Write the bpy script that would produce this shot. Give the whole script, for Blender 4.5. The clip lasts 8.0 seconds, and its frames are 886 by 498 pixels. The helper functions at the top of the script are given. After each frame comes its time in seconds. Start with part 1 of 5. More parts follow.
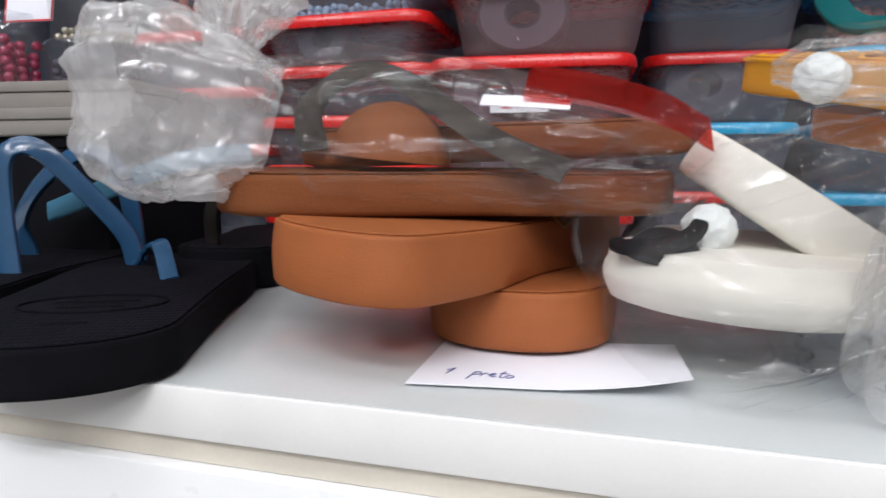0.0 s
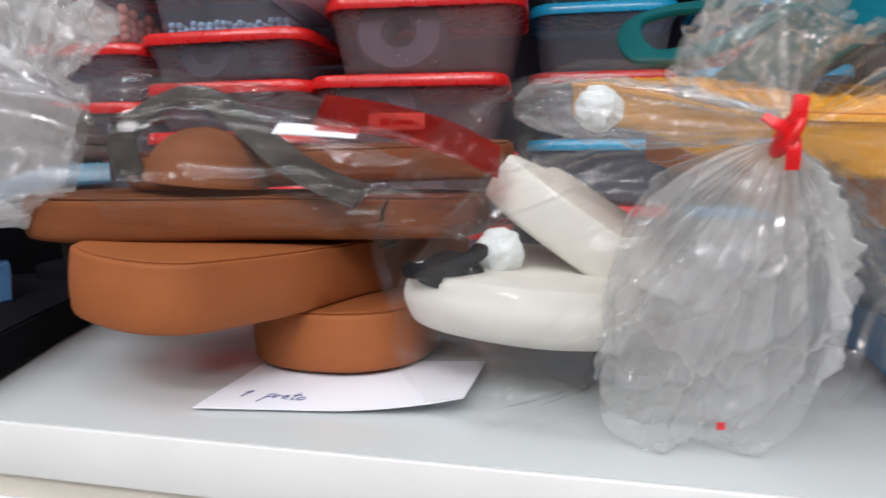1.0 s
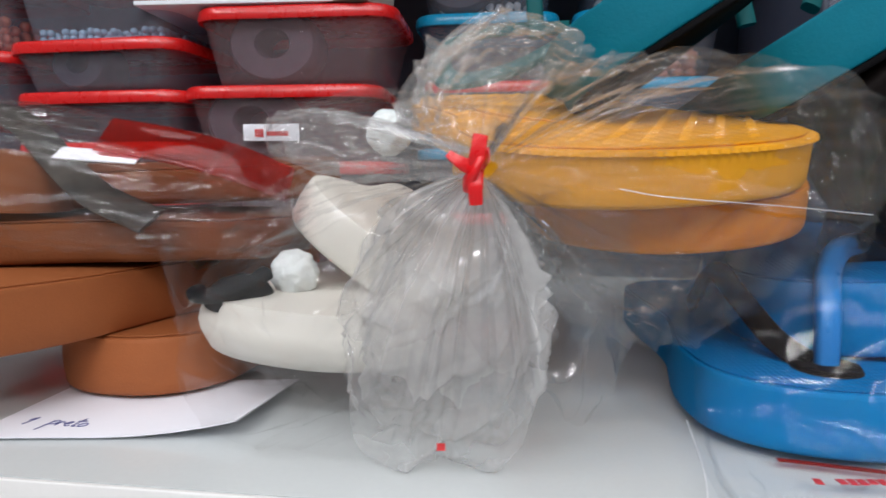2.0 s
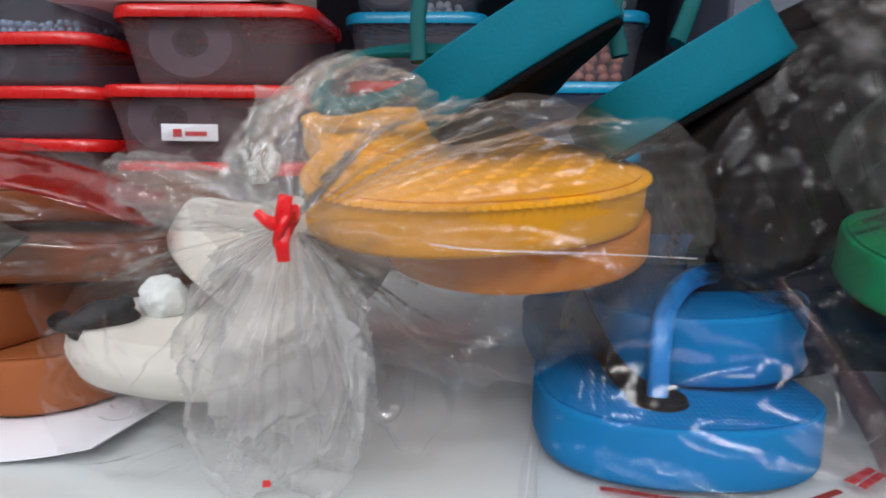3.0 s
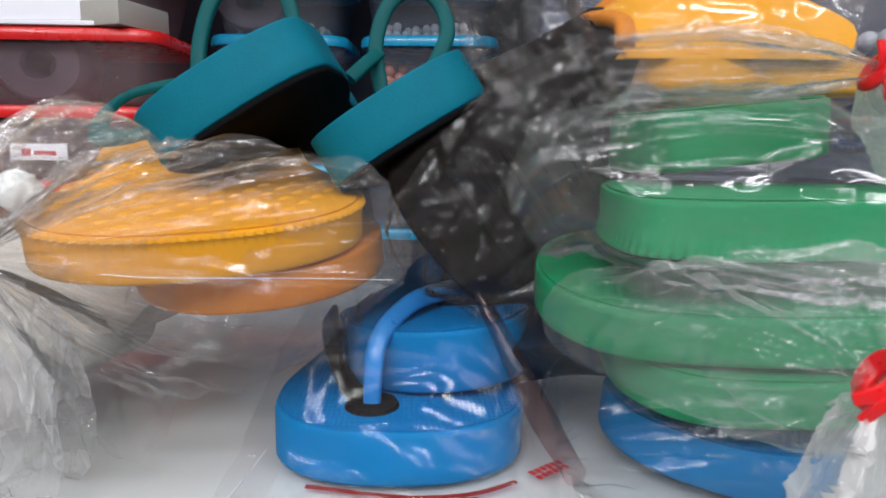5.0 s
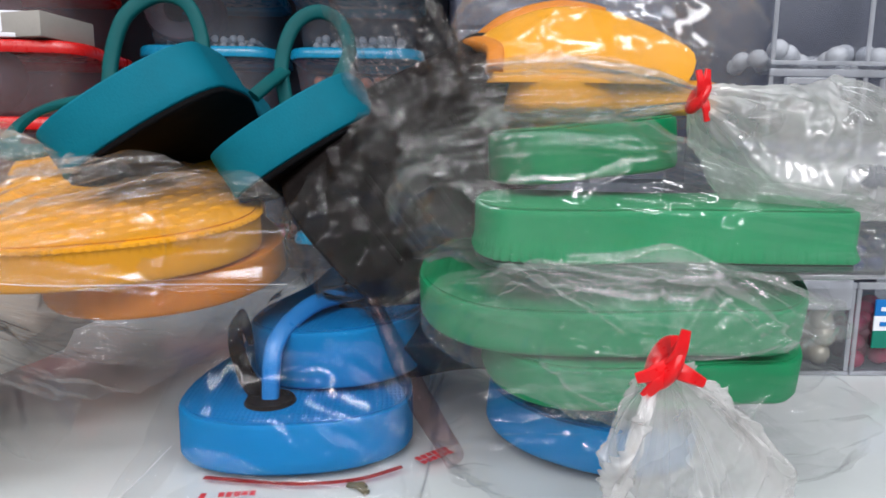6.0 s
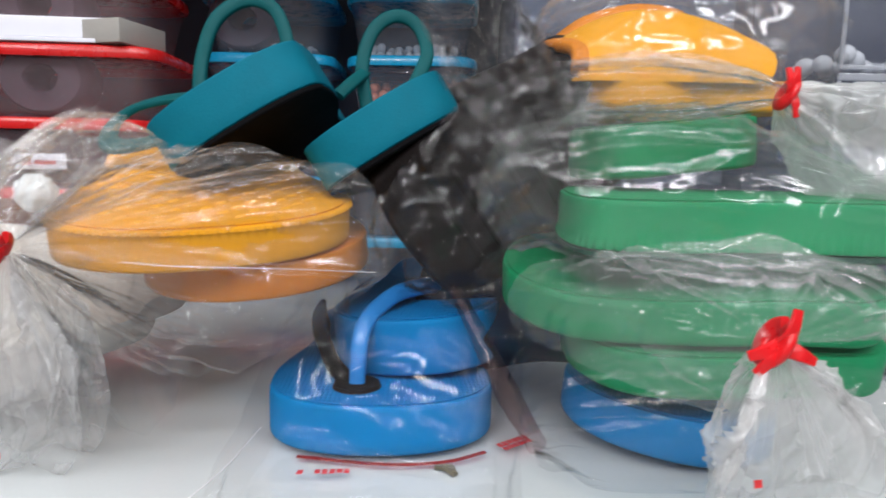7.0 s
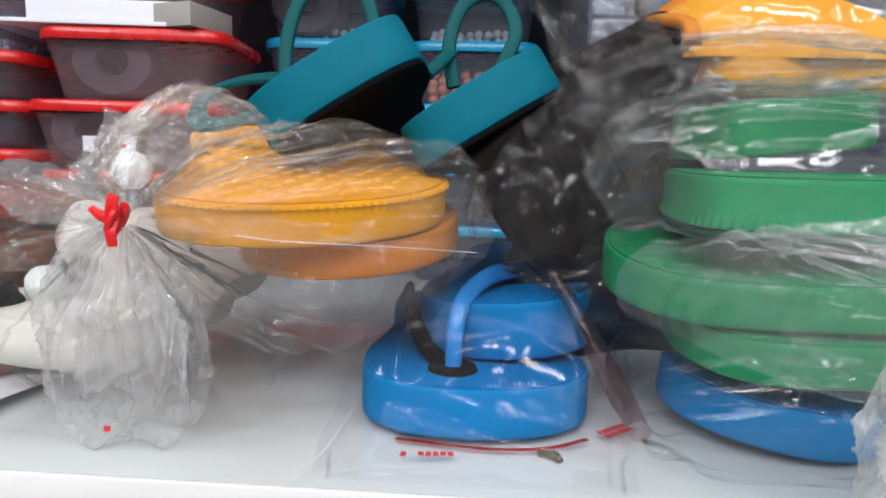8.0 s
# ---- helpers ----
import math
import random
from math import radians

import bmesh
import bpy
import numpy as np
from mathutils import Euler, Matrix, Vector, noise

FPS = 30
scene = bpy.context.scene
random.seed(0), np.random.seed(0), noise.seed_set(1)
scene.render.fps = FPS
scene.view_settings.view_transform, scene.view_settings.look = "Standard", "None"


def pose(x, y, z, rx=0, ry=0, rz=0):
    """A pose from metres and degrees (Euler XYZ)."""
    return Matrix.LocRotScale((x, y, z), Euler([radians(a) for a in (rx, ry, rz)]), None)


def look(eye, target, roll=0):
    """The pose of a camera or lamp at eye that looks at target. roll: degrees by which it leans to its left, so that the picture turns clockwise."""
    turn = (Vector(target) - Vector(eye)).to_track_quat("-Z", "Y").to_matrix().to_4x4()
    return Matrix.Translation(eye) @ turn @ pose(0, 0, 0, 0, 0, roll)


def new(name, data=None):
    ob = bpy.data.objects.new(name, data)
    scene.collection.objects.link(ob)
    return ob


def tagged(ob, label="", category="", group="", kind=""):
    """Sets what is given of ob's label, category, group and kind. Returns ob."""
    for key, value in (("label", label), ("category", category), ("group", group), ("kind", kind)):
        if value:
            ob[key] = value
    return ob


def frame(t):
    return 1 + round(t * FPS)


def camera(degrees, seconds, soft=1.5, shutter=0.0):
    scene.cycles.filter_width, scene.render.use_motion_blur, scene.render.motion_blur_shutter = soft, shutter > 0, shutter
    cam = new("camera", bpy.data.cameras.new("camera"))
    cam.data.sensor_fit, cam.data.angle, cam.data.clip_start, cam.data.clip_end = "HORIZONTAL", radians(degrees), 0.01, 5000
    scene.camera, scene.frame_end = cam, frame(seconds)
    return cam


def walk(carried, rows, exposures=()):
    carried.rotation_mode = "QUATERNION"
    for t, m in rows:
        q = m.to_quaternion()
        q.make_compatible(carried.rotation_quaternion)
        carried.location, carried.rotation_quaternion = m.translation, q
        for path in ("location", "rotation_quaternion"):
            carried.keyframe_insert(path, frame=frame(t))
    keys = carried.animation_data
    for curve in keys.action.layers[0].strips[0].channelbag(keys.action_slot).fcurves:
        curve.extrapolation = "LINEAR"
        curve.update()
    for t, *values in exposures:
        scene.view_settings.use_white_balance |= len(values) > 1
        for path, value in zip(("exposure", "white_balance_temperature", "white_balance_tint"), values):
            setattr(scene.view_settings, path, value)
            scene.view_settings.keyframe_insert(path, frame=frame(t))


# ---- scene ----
cam = camera(72.0, 8.0, soft=1.6, shutter=0.35)
PATH = [
    (0, (0.0179, -0.2060, 0.0886), (-0.2413, 0.7512, -0.0402), 0.21),
    (0.5, (0.0515, -0.2035, 0.0942), (-0.1780, 0.7622, -0.0271), 0.35),
    (1, (0.0907, -0.1959, 0.0974), (-0.1063, 0.7774, -0.0204), 0.11),
    (1.5, (0.1374, -0.1879, 0.1043), (-0.0238, 0.7913, -0.0190), -0.58),
    (1.7, (0.1523, -0.1866, 0.1067), (0.0008, 0.7945, -0.0141), -0.63),
    (2.8, (0.2072, -0.1878, 0.1223), (0.1023, 0.7991, -0.0005), 1.24),
    (3, (0.2211, -0.1850, 0.1343), (0.1229, 0.7973, -0.0253), 0.81),
    (3.5, (0.2497, -0.1844, 0.1468), (0.1488, 0.7960, -0.0227), 0.57),
    (4, (0.2841, -0.1864, 0.1469), (0.2070, 0.7978, -0.0130), 1.03),
    (4.5, (0.3127, -0.1897, 0.1482), (0.2633, 0.7972, -0.0049), 1.00),
    (5.8, (0.3605, -0.2297, 0.1522), (0.3662, 0.7589, 0.0020), 0.46),
    (6, (0.3676, -0.2308, 0.1546), (0.3938, 0.7582, 0.0087), 0.62),
    (6.5, (0.3645, -0.2365, 0.1557), (0.3864, 0.7524, 0.0090), 0.63),
    (7, (0.3352, -0.2427, 0.1441), (0.3252, 0.7496, 0.0202), 1.22),
    (7.5, (0.3128, -0.2403, 0.1401), (0.2723, 0.7501, 0.0080), 1.51),
    (8, (0.2972, -0.2372, 0.1348), (0.2450, 0.7525, 0.0016), 1.74),
]
EXPOSURES = [(0.0, 0.0), (1.0, -0.08), (1.5, -0.2), (3.0, -0.22), (3.5, -0.22), (4.5, -0.12), (6.0, 0.03), (8.0, 0.03)]
walk(cam, [(t, look(eye, target, roll)) for t, eye, target, roll in PATH], EXPOSURES)

# ---------------------------------------------------------------- light
world = bpy.data.worlds.new("room_air")
world.use_nodes = True
world.node_tree.nodes["Background"].inputs[0].default_value = (0.9, 0.95, 1.0, 1)
world.node_tree.nodes["Background"].inputs[1].default_value = 0.03
scene.world = world

PANEL_WATTS = 14.0


def panel_lamp(x, y, z, turn=0.0, length=1.2, watts=PANEL_WATTS):
    data = bpy.data.lights.new("panel_light", "AREA")
    data.shape, data.size, data.size_y, data.energy = "RECTANGLE", length, 0.28, watts
    data.color = (0.95, 0.96, 1.0)
    ob = new("panel_light", data)
    ob.matrix_world = pose(x, y, z, 0, 0, turn)
    return ob


# x, y, z, turn and share of a panel's power
PANELS = [(-1.1, -0.28, 1.62, 0, 0.22), (0.15, -0.28, 1.62, 0, 0.22), (1.4, -0.28, 1.62, 0, 0.22), (-0.5, -0.75, 1.62, 0, 0.4), (0.85, -0.75, 1.62, 0, 0.4), (0.15, -1.6, 1.62, 0, 2.4), (-1.4, -1.5, 1.62, 90, 1.5), (1.7, -1.5, 1.62, 90, 1.5), (-0.6, -2.5, 1.62, 0, 1.8), (0.9, -2.5, 1.62, 0, 1.8)]
LAMPS = [row[:4] for row in PANELS]
for x, y, z, turn, share in PANELS:
    panel_lamp(x, y, z, turn, watts=PANEL_WATTS * share)

# ---------------------------------------------------------------- materials


def mat_base(name):
    m = bpy.data.materials.new(name)
    m.use_nodes = True
    nt = m.node_tree
    nt.nodes.clear()
    out = nt.nodes.new("ShaderNodeOutputMaterial")
    return m, nt, out


def ramp(nt, src, lo, hi, a=0.3, b=0.7):
    r = nt.nodes.new("ShaderNodeValToRGB")
    r.color_ramp.elements[0].position, r.color_ramp.elements[1].position = a, b
    r.color_ramp.elements[0].color, r.color_ramp.elements[1].color = (*lo, 1), (*hi, 1)
    nt.links.new(src, r.inputs[0])
    return r.outputs[0]


def coords(nt, scale=(1, 1, 1)):
    tc = nt.nodes.new("ShaderNodeTexCoord")
    mp = nt.nodes.new("ShaderNodeMapping")
    mp.inputs["Scale"].default_value = scale
    nt.links.new(tc.outputs["Object"], mp.inputs[0])
    return mp.outputs[0]


def tex_noise(nt, vec, scale, detail=3.0, rough=0.55):
    n = nt.nodes.new("ShaderNodeTexNoise")
    n.inputs["Scale"].default_value, n.inputs["Detail"].default_value, n.inputs["Roughness"].default_value = scale, detail, rough
    nt.links.new(vec, n.inputs["Vector"])
    return n.outputs["Fac"]


def plain(name, color, rough=0.5, vary=0.12, fine=600.0, broad=25.0, bump=0.08, metal=0.0, spec=0.5, sheen=0.0, relief=None, coat=0.0):
    """An opaque surface: colour varied at two scales, fine grain as relief; relief adds a moulded pattern."""
    m, nt, out = mat_base(name)
    p = nt.nodes.new("ShaderNodeBsdfPrincipled")
    vec = coords(nt)
    lo = tuple(c * (1 - vary) for c in color)
    hi = tuple(min(1, c * (1 + vary)) for c in color)
    big = ramp(nt, tex_noise(nt, vec, broad), lo, hi)
    small = tex_noise(nt, vec, fine, 4)
    mix = nt.nodes.new("ShaderNodeMix")
    mix.data_type, mix.blend_type = "RGBA", "MULTIPLY"
    mix.inputs["Factor"].default_value = min(1.0, vary * 2)
    nt.links.new(big, mix.inputs["A"])
    nt.links.new(ramp(nt, small, (0.7, 0.7, 0.7), (1, 1, 1)), mix.inputs["B"])
    nt.links.new(mix.outputs["Result"], p.inputs["Base Color"])
    rr = nt.nodes.new("ShaderNodeMapRange")
    rr.inputs["To Min"].default_value, rr.inputs["To Max"].default_value = max(0.02, rough - 0.08), min(1, rough + 0.08)
    nt.links.new(tex_noise(nt, vec, broad * 4), rr.inputs["Value"])
    nt.links.new(rr.outputs[0], p.inputs["Roughness"])
    p.inputs["Metallic"].default_value = metal
    p.inputs["Specular IOR Level"].default_value = spec
    p.inputs["Coat Weight"].default_value = coat
    p.inputs["Sheen Weight"].default_value = sheen
    b = nt.nodes.new("ShaderNodeBump")
    b.inputs["Strength"].default_value, b.inputs["Distance"].default_value = bump, 0.002
    nt.links.new(small, b.inputs["Height"])
    last = b.outputs[0]
    if relief:
        last = relief(nt, vec, last)
    nt.links.new(last, p.inputs["Normal"])
    nt.links.new(p.outputs[0], out.inputs[0])
    return m


def rice_relief(scale, depth=0.6, stretch=(1.0, 0.45, 0.0)):
    """Moulded grains of a foam footbed, on its upper side."""
    def add(nt, vec, normal):
        mp = nt.nodes.new("ShaderNodeMapping")
        mp.inputs["Scale"].default_value = stretch
        nt.links.new(vec, mp.inputs[0])
        v = nt.nodes.new("ShaderNodeTexVoronoi")
        v.inputs["Scale"].default_value, v.inputs["Randomness"].default_value = scale, 0.25
        nt.links.new(mp.outputs[0], v.inputs["Vector"])
        b = nt.nodes.new("ShaderNodeBump")
        b.invert = True
        b.inputs["Strength"].default_value, b.inputs["Distance"].default_value = depth, 0.0012
        nt.links.new(v.outputs["Distance"], b.inputs["Height"])
        nt.links.new(normal, b.inputs["Normal"])
        return b.outputs[0]
    return add


def film(name, tint=(1, 1, 1), haze=0.12, gloss=0.10, rough=0.1, scale=60.0, bump=0.2, body=(0.85, 0.85, 0.86), facets=0.0, edge=3.0, patches=38.0):
    """Thin clear plastic: see-through, a little milky, with sharp sheen on its folds; facets tilts small flat patches."""
    m, nt, out = mat_base(name)
    vec = coords(nt)
    clear = nt.nodes.new("ShaderNodeBsdfTransparent")
    clear.inputs[0].default_value = (*tint, 1)
    milk = nt.nodes.new("ShaderNodeBsdfDiffuse")
    milk.inputs[0].default_value = (*body, 1)
    trans = nt.nodes.new("ShaderNodeBsdfTranslucent")
    trans.inputs[0].default_value = (*body, 1)
    both = nt.nodes.new("ShaderNodeMixShader")
    both.inputs[0].default_value = 0.5
    nt.links.new(milk.outputs[0], both.inputs[1])
    nt.links.new(trans.outputs[0], both.inputs[2])
    shine = nt.nodes.new("ShaderNodeBsdfGlossy")
    shine.inputs["Roughness"].default_value = rough
    b = nt.nodes.new("ShaderNodeBump")
    b.inputs["Strength"].default_value, b.inputs["Distance"].default_value = bump, 0.003
    nt.links.new(tex_noise(nt, vec, scale, 3), b.inputs["Height"])
    last = b.outputs[0]
    if facets:
        mp = nt.nodes.new("ShaderNodeMapping")
        mp.inputs["Rotation"].default_value = [radians(a) for a in (20, 35, 10)]
        mp.inputs["Scale"].default_value = (0.4, 0.9, 1.3)
        nt.links.new(vec, mp.inputs[0])
        vo = nt.nodes.new("ShaderNodeTexVoronoi")
        vo.inputs["Scale"].default_value = 70.0
        nt.links.new(mp.outputs[0], vo.inputs["Vector"])
        centred = nt.nodes.new("ShaderNodeVectorMath")
        centred.operation = "SUBTRACT"
        centred.inputs[1].default_value = (0.5, 0.5, 0.5)
        nt.links.new(vo.outputs["Color"], centred.inputs[0])
        lean = nt.nodes.new("ShaderNodeVectorMath")
        lean.operation = "MULTIPLY_ADD"
        lean.inputs[1].default_value = (facets, facets, facets)
        nt.links.new(centred.outputs[0], lean.inputs[0])
        nt.links.new(last, lean.inputs[2])
        unit = nt.nodes.new("ShaderNodeVectorMath")
        unit.operation = "NORMALIZE"
        nt.links.new(lean.outputs[0], unit.inputs[0])
        last = unit.outputs[0]
    nt.links.new(last, shine.inputs["Normal"])
    hz = nt.nodes.new("ShaderNodeMapRange")
    hz.inputs["From Min"].default_value, hz.inputs["From Max"].default_value = 0.3, 0.7
    hz.inputs["To Min"].default_value, hz.inputs["To Max"].default_value = haze * 0.5, haze * 1.5
    level = tex_noise(nt, vec, scale * 0.6, 4, 0.6)
    if patches:
        warp = nt.nodes.new("ShaderNodeVectorMath")
        warp.operation = "MULTIPLY_ADD"
        warp.inputs[1].default_value = (0.025, 0.025, 0.025)
        drift = nt.nodes.new("ShaderNodeTexNoise")
        drift.inputs["Scale"].default_value = 45.0
        nt.links.new(vec, drift.inputs["Vector"])
        nt.links.new(drift.outputs["Color"], warp.inputs[0])
        nt.links.new(vec, warp.inputs[2])
        patch = nt.nodes.new("ShaderNodeTexVoronoi")
        patch.inputs["Scale"].default_value = patches
        nt.links.new(warp.outputs[0], patch.inputs["Vector"])
        blend = nt.nodes.new("ShaderNodeMix")
        blend.inputs["Factor"].default_value = 0.3
        nt.links.new(level, blend.inputs["A"])
        nt.links.new(patch.outputs["Color"], blend.inputs["B"])
        level = blend.outputs["Result"]
    nt.links.new(level, hz.inputs["Value"])
    mix1 = nt.nodes.new("ShaderNodeMixShader")
    nt.links.new(hz.outputs[0], mix1.inputs[0])
    nt.links.new(clear.outputs[0], mix1.inputs[1])
    nt.links.new(both.outputs[0], mix1.inputs[2])
    lw = nt.nodes.new("ShaderNodeLayerWeight")
    lw.inputs[0].default_value = 0.5
    power = nt.nodes.new("ShaderNodeMath")
    power.operation = "POWER"
    power.inputs[1].default_value = edge
    nt.links.new(lw.outputs["Facing"], power.inputs[0])
    gl = nt.nodes.new("ShaderNodeMapRange")
    gl.inputs["To Min"].default_value, gl.inputs["To Max"].default_value = gloss, min(0.6, gloss * 5)
    nt.links.new(power.outputs[0], gl.inputs["Value"])
    mix2 = nt.nodes.new("ShaderNodeMixShader")
    nt.links.new(gl.outputs[0], mix2.inputs[0])
    nt.links.new(mix1.outputs[0], mix2.inputs[1])
    nt.links.new(shine.outputs[0], mix2.inputs[2])
    nt.links.new(mix2.outputs[0], out.inputs[0])
    return m


M = {
    "shelf": plain("white_laminate", (0.60, 0.63, 0.63), 0.14, 0.03, 400, 9, 0.02, spec=0.5),
    "drawer": plain("white_lacquer", (0.80, 0.80, 0.80), 0.3, 0.03, 500, 14, 0.02),
    "shelf_edge": plain("white_edge_band", (0.74, 0.73, 0.715), 0.35, 0.04, 500, 14, 0.03),
    "recess": plain("beige_board", (0.62, 0.57, 0.49), 0.6, 0.08, 500, 20, 0.05),
    "wall": plain("pale_wall_paint", (0.22, 0.22, 0.22), 0.75, 0.04, 120, 3, 0.1),
    "floor": plain("grey_floor_tile", (0.38, 0.37, 0.355), 0.35, 0.06, 80, 4, 0.05),
    "back": plain("navy_back_panel", (0.05, 0.055, 0.085), 0.55, 0.1, 300, 10, 0.05),
    "tube": plain("lamp_housing", (0.8, 0.8, 0.8), 0.4),
    "black": plain("black_rubber", (0.006, 0.006, 0.008), 0.8, 0.2, 700, 30, 0.15, spec=0.05),
    "black_bed": plain("black_rubber_footbed", (0.006, 0.006, 0.009), 0.75, 0.2, 700, 30, 0.1, spec=0.07, relief=rice_relief(420, 0.8)),
    "tan_bed": plain("tan_insole", (0.31, 0.095, 0.029), 0.62, 0.09, 900, 28, 0.2, spec=0.25),
    "brown_bed": plain("brown_insole", (0.17, 0.056, 0.02), 0.6, 0.1, 800, 28, 0.2, spec=0.25),
    "green_bed": plain("green_insole", (0.007, 0.25, 0.095), 0.6, 0.08, 800, 30, 0.15, spec=0.2, relief=rice_relief(420, 0.6)),
    "charcoal_bed": plain("charcoal_insole", (0.010, 0.009, 0.010), 0.7, 0.2, 500, 40, 0.2, spec=0.06),
    "tan": plain("tan_foam", (0.34, 0.102, 0.031), 0.62, 0.09, 900, 28, 0.16, spec=0.3),
    "cream": plain("cream_foam", (0.78, 0.75, 0.68), 0.6, 0.06, 700, 30, 0.12, spec=0.3),
    "yellow": plain("yellow_foam", (0.80, 0.35, 0.004), 0.6, 0.07, 700, 30, 0.1, spec=0.3),
    "yellow_bed": plain("yellow_dimpled_footbed", (0.78, 0.33, 0.004), 0.6, 0.07, 700, 30, 0.1, spec=0.3, relief=rice_relief(150, 1.0, (1.0, 0.5, 0.0))),
    "orange": plain("orange_foam", (0.66, 0.215, 0.012), 0.55, 0.07, 700, 30, 0.1, spec=0.3),
    "teal": plain("teal_foam", (0.0, 0.145, 0.21), 0.65, 0.08, 800, 30, 0.12, spec=0.15),
    "teal_strap": plain("teal_rubber", (0.0, 0.085, 0.09), 0.6, 0.08, 500, 40, 0.06, spec=0.2),
    "dark_sole": plain("dark_outsole", (0.005, 0.005, 0.006), 0.8, 0.2, 600, 30, 0.1, spec=0.05),
    "blue": plain("blue_foam", (0.0, 0.185, 0.46), 0.65, 0.07, 800, 30, 0.1, spec=0.15),
    "blue_bed": plain("blue_footbed", (0.0, 0.15, 0.40), 0.65, 0.07, 800, 30, 0.1, spec=0.12, relief=rice_relief(420, 0.7, (1.0, 0.6, 0.0))),
    "blue_strap": plain("blue_rubber", (0.02, 0.2, 0.55), 0.3, 0.08, 500, 40, 0.05),
    "steel_strap": plain("steel_blue_rubber", (0.02, 0.07, 0.15), 0.22, 0.12, 500, 40, 0.06, coat=0.4),
    "pale_strap": plain("pale_blue_rubber", (0.04, 0.14, 0.22), 0.3, 0.1, 500, 40, 0.06),
    "green": plain("green_foam", (0.006, 0.27, 0.105), 0.6, 0.08, 800, 30, 0.1, spec=0.18),
    "green_dark": plain("dark_green_outsole", (0.005, 0.055, 0.035), 0.6, 0.1, 600, 30, 0.1),
    "charcoal": plain("charcoal_foam", (0.014, 0.011, 0.0105), 0.7, 0.35, 500, 40, 0.2, spec=0.06),
    "brown": plain("brown_foam", (0.20, 0.066, 0.024), 0.65, 0.12, 800, 28, 0.2, spec=0.12),
    "glitter": plain("grey_glitter_strap", (0.05, 0.04, 0.032), 0.4, 0.7, 1500, 80, 0.6, metal=0.1),
    "bronze": plain("bronze_braid", (0.30, 0.18, 0.07), 0.35, 0.3, 900, 60, 0.4, metal=0.6),
    "paper": plain("white_paper", (0.82, 0.82, 0.88), 0.8, 0.02, 500, 20, 0.04),
    "ink": plain("blue_ink", (0.05, 0.06, 0.25), 0.6),
    "red_lid": plain("red_polypropylene", (0.62, 0.012, 0.012), 0.28, 0.06, 300, 20, 0.02, coat=0.2),
    "blue_lid": plain("sky_blue_polypropylene", (0.01, 0.35, 0.62), 0.28, 0.06, 300, 20, 0.02, coat=0.2),
    "red_tie": plain("red_tape", (0.70, 0.008, 0.012), 0.3, 0.1, 400, 60, 0.2),
    "red_ink": plain("red_print", (0.60, 0.03, 0.035), 0.5, 0.2, 600, 90, 0.02),
    "spool": plain("dark_violet_cord", (0.055, 0.035, 0.055), 0.6, 0.3, 600, 60, 0.3),
    "pink_wall": plain("mauve_card", (0.36, 0.22, 0.24), 0.7, 0.1),
    "card": plain("off_white_card", (0.22, 0.20, 0.18), 0.75, 0.06, 400, 20, 0.06),
    "grey_card": plain("grey_card", (0.36, 0.34, 0.31), 0.75, 0.08, 400, 20, 0.06),
    "pearl_white": plain("white_bead", (0.82, 0.82, 0.82), 0.25, 0.04, coat=0.4),
    "pearl_gold": plain("champagne_bead", (0.50, 0.44, 0.32), 0.2, 0.15, metal=0.3, coat=0.5),
    "pearl_pink": plain("raspberry_bead", (0.36, 0.02, 0.07), 0.2, 0.15, coat=0.5),
    "pearl_blue": plain("pale_blue_bead", (0.35, 0.50, 0.62), 0.25, 0.15, coat=0.4),
    "pearl_salmon": plain("salmon_bead", (0.80, 0.26, 0.15), 0.3, 0.1, coat=0.3),
    "pearl_navy": plain("navy_bead", (0.02, 0.04, 0.18), 0.2, 0.15, coat=0.5),
    "tag_blue": plain("blue_tag", (0.0, 0.16, 0.5), 0.4),
    "tag_green": plain("green_tag", (0.0, 0.19, 0.13), 0.4),
    "wool": plain("white_pompon", (0.80, 0.84, 0.83), 0.9, 0.1, 500, 60, 0.6),
    "tub": film("frosted_tub", (0.97, 0.92, 0.93), 0.16, 0.04, 0.12, 8, 0.01, (0.90, 0.68, 0.72), patches=0),
    "tub_cool": film("cool_frosted_tub", (0.88, 0.92, 0.97), 0.20, 0.05, 0.1, 8, 0.01, (0.6, 0.62, 0.72), patches=0),
    "acrylic": film("clear_acrylic", (0.95, 0.96, 0.98), 0.06, 0.06, 0.08, 20, 0.02, (0.55, 0.57, 0.64), patches=0),
    "acrylic_edge": film("acrylic_edge", (0.95, 0.96, 0.98), 0.42, 0.08, 0.1, 20, 0.02, (0.78, 0.80, 0.85), patches=0),
    "film": film("clear_film", (0.99, 0.99, 0.99), 0.065, 0.052, 0.065, 40, 0.03, (0.95, 0.94, 0.93), 0.05),
    "film_low": film("thin_clear_film", (0.985, 0.985, 0.985), 0.024, 0.045, 0.065, 40, 0.03, (0.9, 0.88, 0.87), 0.05),
    "film_mid": film("cloudy_film", (0.995, 0.995, 0.995), 0.11, 0.06, 0.065, 40, 0.03, (0.97, 0.965, 0.96), 0.05),
    "film_milk": film("milky_film", (0.995, 0.995, 0.995), 0.33, 0.08, 0.06, 42, 0.03, (0.99, 0.985, 0.98), 0.06),
    "film_ball": film("bunched_film", (0.995, 0.995, 0.995), 0.30, 0.07, 0.09, 45, 0.10, (0.98, 0.98, 0.98), 0.12),
